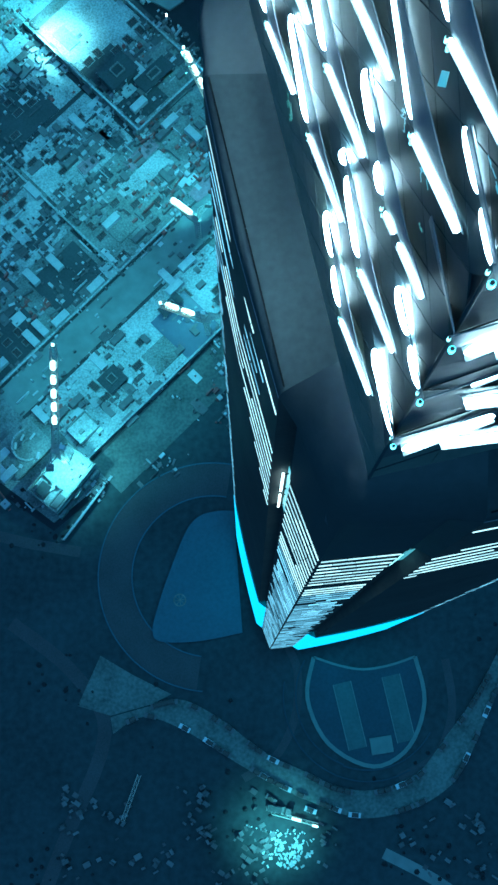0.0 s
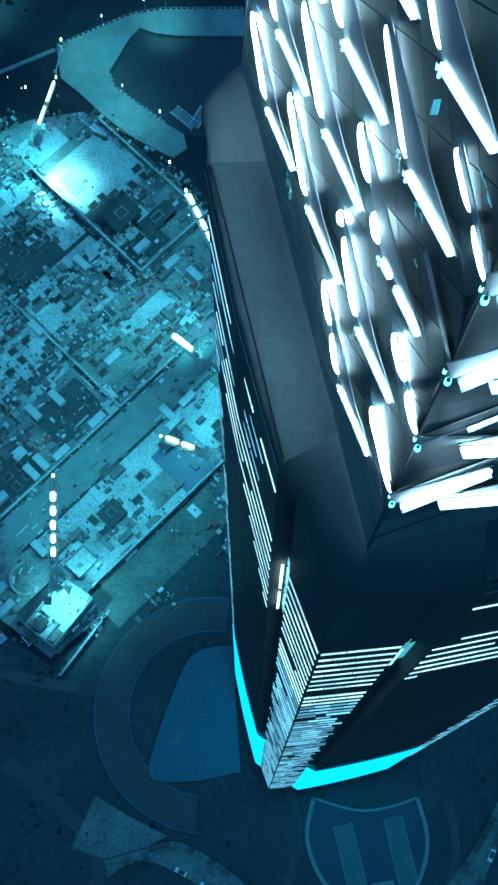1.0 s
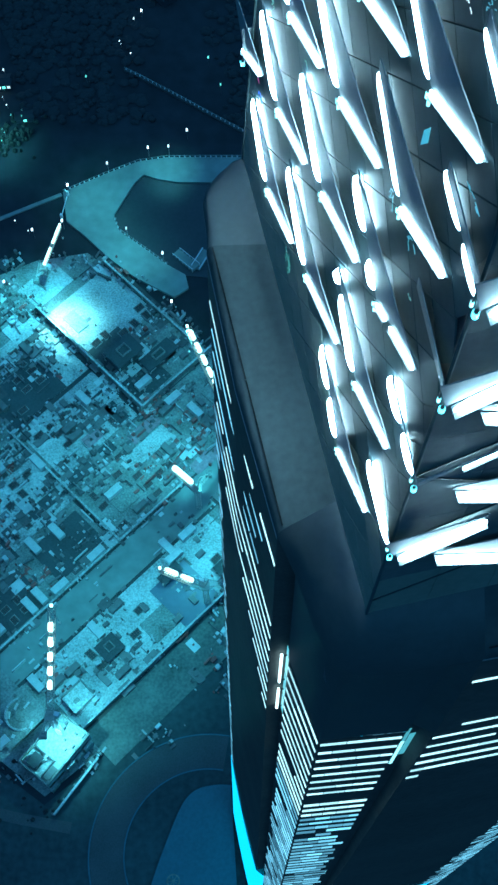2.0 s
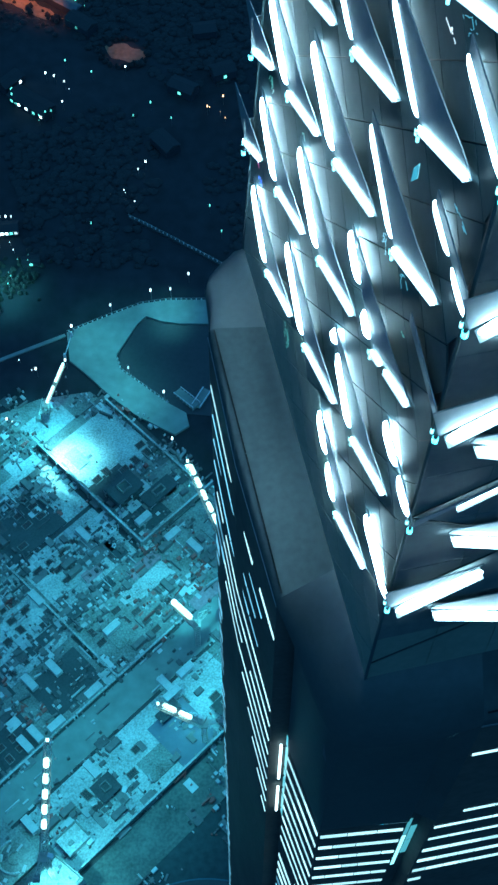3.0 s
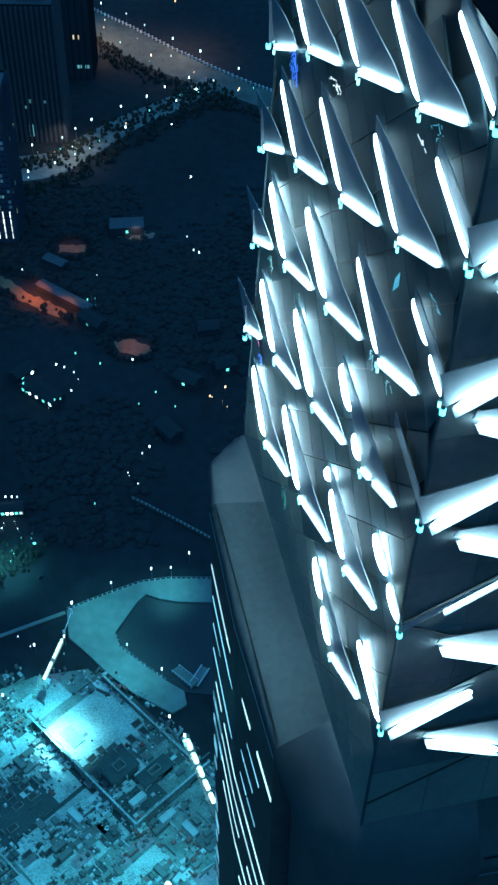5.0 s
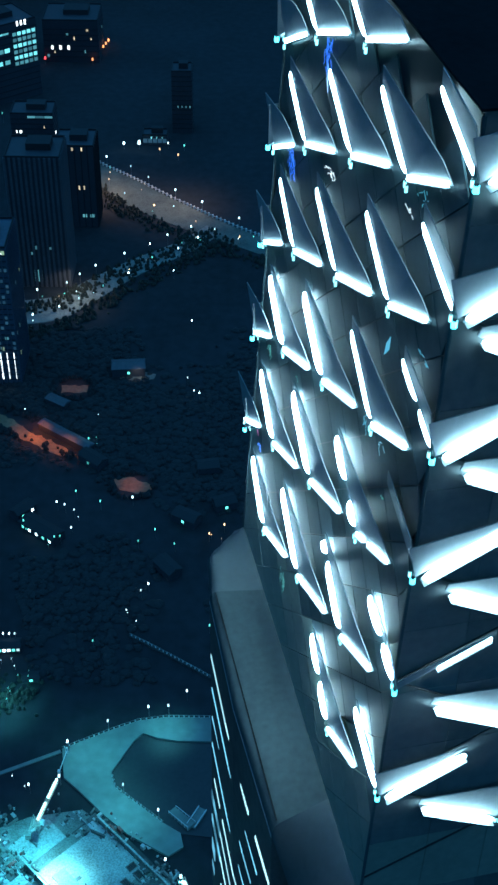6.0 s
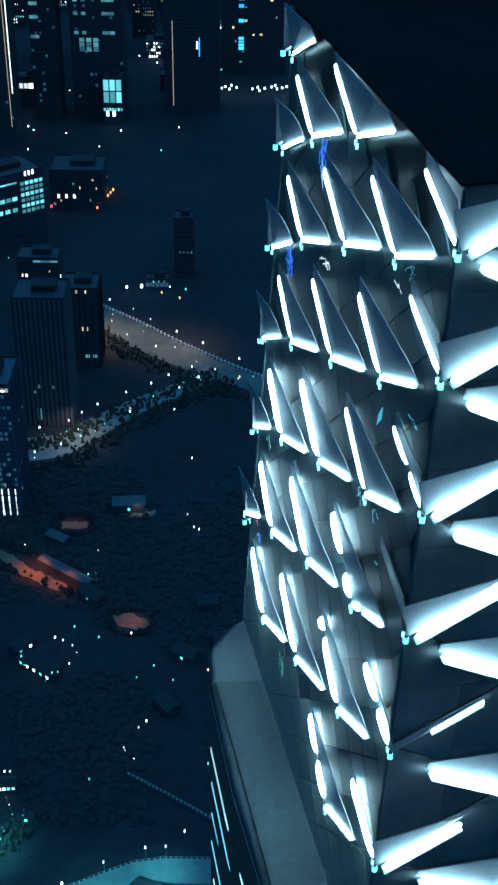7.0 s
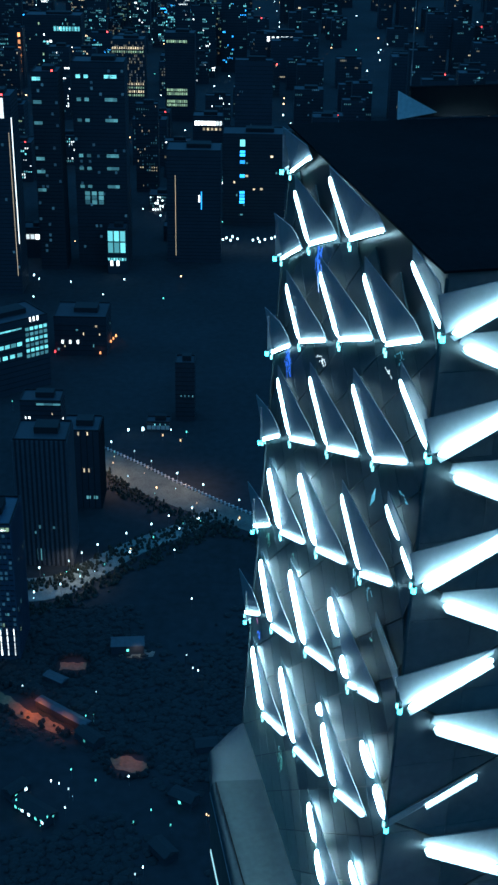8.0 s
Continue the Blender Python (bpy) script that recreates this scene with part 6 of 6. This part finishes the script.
b, w, d = building(-96, -76, 899, 8, 12, "low teal-lit block behind the far road", 0, 0)
at_row(b, w, d, 2, 0.02, 0.98, 5, (3.2, 3.4), "faint")
at_row(b, w, d, 5.6, 0.25, 0.9, 3, (0.7, 1.6), "cyan")
for x, y, mat, size in ((-98, 892, LAMP_HEAD, 2.0), (-110, 891, LAMP_HEAD, 1.3), (-81, 882, WARM_HEAD, 1.1), (-66, 873, WARM_HEAD, 1.1), (-62, 889, GREEN_HEAD, 1.0), (-75, 893, LAMP_HEAD, 0.8)):
    street_lamp(x, y, mat, 5.0, size)
for k in range(7):
    street_lamp(-152 + 1.7 * k, 1056 + 7.3 * k, PANE["orange"], 4.0, 1.5)
street_lamp(-194, 1055, PANE["red"], 5.0, 1.6)
b, w, d = building(-168, -140, 805, 34, 22, "low dark block with a few warm windows", 0, 4.0)
scatter(b, w, d, 32, ("warm", "white", "dim"), 10, (1.0, 2.2))
b, w, d = building(-190, -158, 850, 48, 22, "dark block with a cyan roof edge", 0, 4.0)
at_row(b, w, d, 45, 0.4, 1.0, 3, (6.0, 1.6), "dim")
scatter(b, w, d, 44, ("warm", "white", "dim"), 12, (1.0, 2.2))

# the rest of the city, block after block to the distance
taken = [(-262, -205, 968), (-300, -258, 1225), (-246, -150, 1310), (-171, -150, 1295), (-273, -240, 1345), (-195, -146, 1059), (-50, 26, 1484), (-108, -48, 1338), (-100, -58, 1753),
         (-245, -192, 2050), (-160, -112, 2056), (-450, -345, 2449), (-455, -430, 2300), (-6, 78, 2608), (-118, -92, 2480)]
for i in range(520):
    y = 1120 + 2700 * dice.random() ** 1.15
    x = dice.uniform(-0.245 * y - 30, 0.235 * y)
    w = dice.uniform(22, 52)
    if any(a - w / 2 - 4 < x < c + w / 2 + 4 and yy - 50 < y < yy + 55 for a, c, yy in taken):
        continue
    if y < 1345 or (y < 1400 and x > -190):
        continue
    if y < 1650 and -150 < x < 0.2 * y:
        hmax = 22
    else:
        hmax = 170 if dice.random() < 0.5 else 60
    taken.append((x - w / 2, x + w / 2, y))
    h = dice.uniform(14 if hmax < 50 else 34, hmax)
    d = dice.uniform(18, 40)
    b, w, d = building(x - w / 2, x + w / 2, y, h, d, dice.choice(("distant dark block with a few lit windows", "distant office tower with scattered lit windows")), 0, 5.0, name="distant_block")
    mood = dice.choice((("cyan", "white", "dim"), ("dim", "dim", "faint"), ("dim", "green", "faint"), ("cyan", "dim", "blue"), ("faint", "warm", "dim"), ("faint", "dim", "cyan"), ("faint", "white", "dim")))
    if x > -0.015 * y:
        # an unlit quarter
        mood = dice.choice((("dim", "faint"), ("faint", "faint_warm"), ("faint", "dim", "warm"), ("faint", "dim", "cyan")))
        far_scatter(b, w, d, h, mood, 3 + int(dice.random() * 6), (0.6 + y * 0.0003, 1.2 + y * 0.0008))
        continue
    if dice.random() < 0.4 and h > 40:
        grid(b, w, d, h * dice.uniform(0.1, 0.5), h * dice.uniform(0.6, 0.95), 5.0, dice.uniform(0.15, 0.4), dice.choice(("faint", "faint_warm", "faint")), 1.4 + y * 0.0003, 2.2 + y * 0.0004)
    if y > 1500:
        far_scatter(b, w, d, h, mood, int(9 + dice.random() * 22 + h * 0.14), (0.45 + y * 0.0003, 1.0 + y * 0.0008))
        continue
    scatter(b, w, d, h, mood, int(6 + dice.random() * 15), (0.7 + y * 0.0004, 1.4 + y * 0.0010), 0.05)
far_heads, poles = {}, Geo()
for i in range(300):
    y = dice.uniform(900, 3600)
    x = dice.uniform(-0.23 * y, 0.2 * y)
    if y < 1400 and x > -60 and dice.random() < 0.85:
        continue
    mat = dice.choice((LAMP_HEAD, LAMP_HEAD, WARM_HEAD, GREEN_HEAD))
    if y < 1150:
        street_lamp(x, y, mat, 9.0, 0.7)
        continue
    g = far_heads.setdefault(mat.name, (Geo(), mat))[0]
    size = dice.uniform(0.7, 1.3) if y < 1700 else dice.uniform(1.0, 2.0)
    poles.tube((x, y, 0), (x, y, 9), 0.12, 4)
    g.box((x, y, 9), (size, size * 1.4, size))
for x, y in ((-47, 1395), (-43, 1401), (-38, 1392), (-36, 1406), (-30, 1398), (-12, 1394), (-6, 1400), (-4, 1388), (-52, 1388), (-55, 1392), (2, 1397), (10, 1402), (16, 1395), (22, 1399), (27, 1404), (33, 1396), (14, 1408)):
    g = far_heads["street_lamp_head"][0]
    poles.tube((x, y, 0), (x, y, 9), 0.12, 4)
    g.box((x, y, 9), (1.8, 2.4, 1.6))
for key in sorted(far_heads):
    g, mat = far_heads[key]
    tagged(part("distant_street_lighting", g, mat), "tiny far street lamps across the dark city", "street lamps", kind="stuff")
tagged(part("distant_lamp_poles", poles, MULLION), "thin dark poles of far street lamps", "lamp poles", kind="stuff")
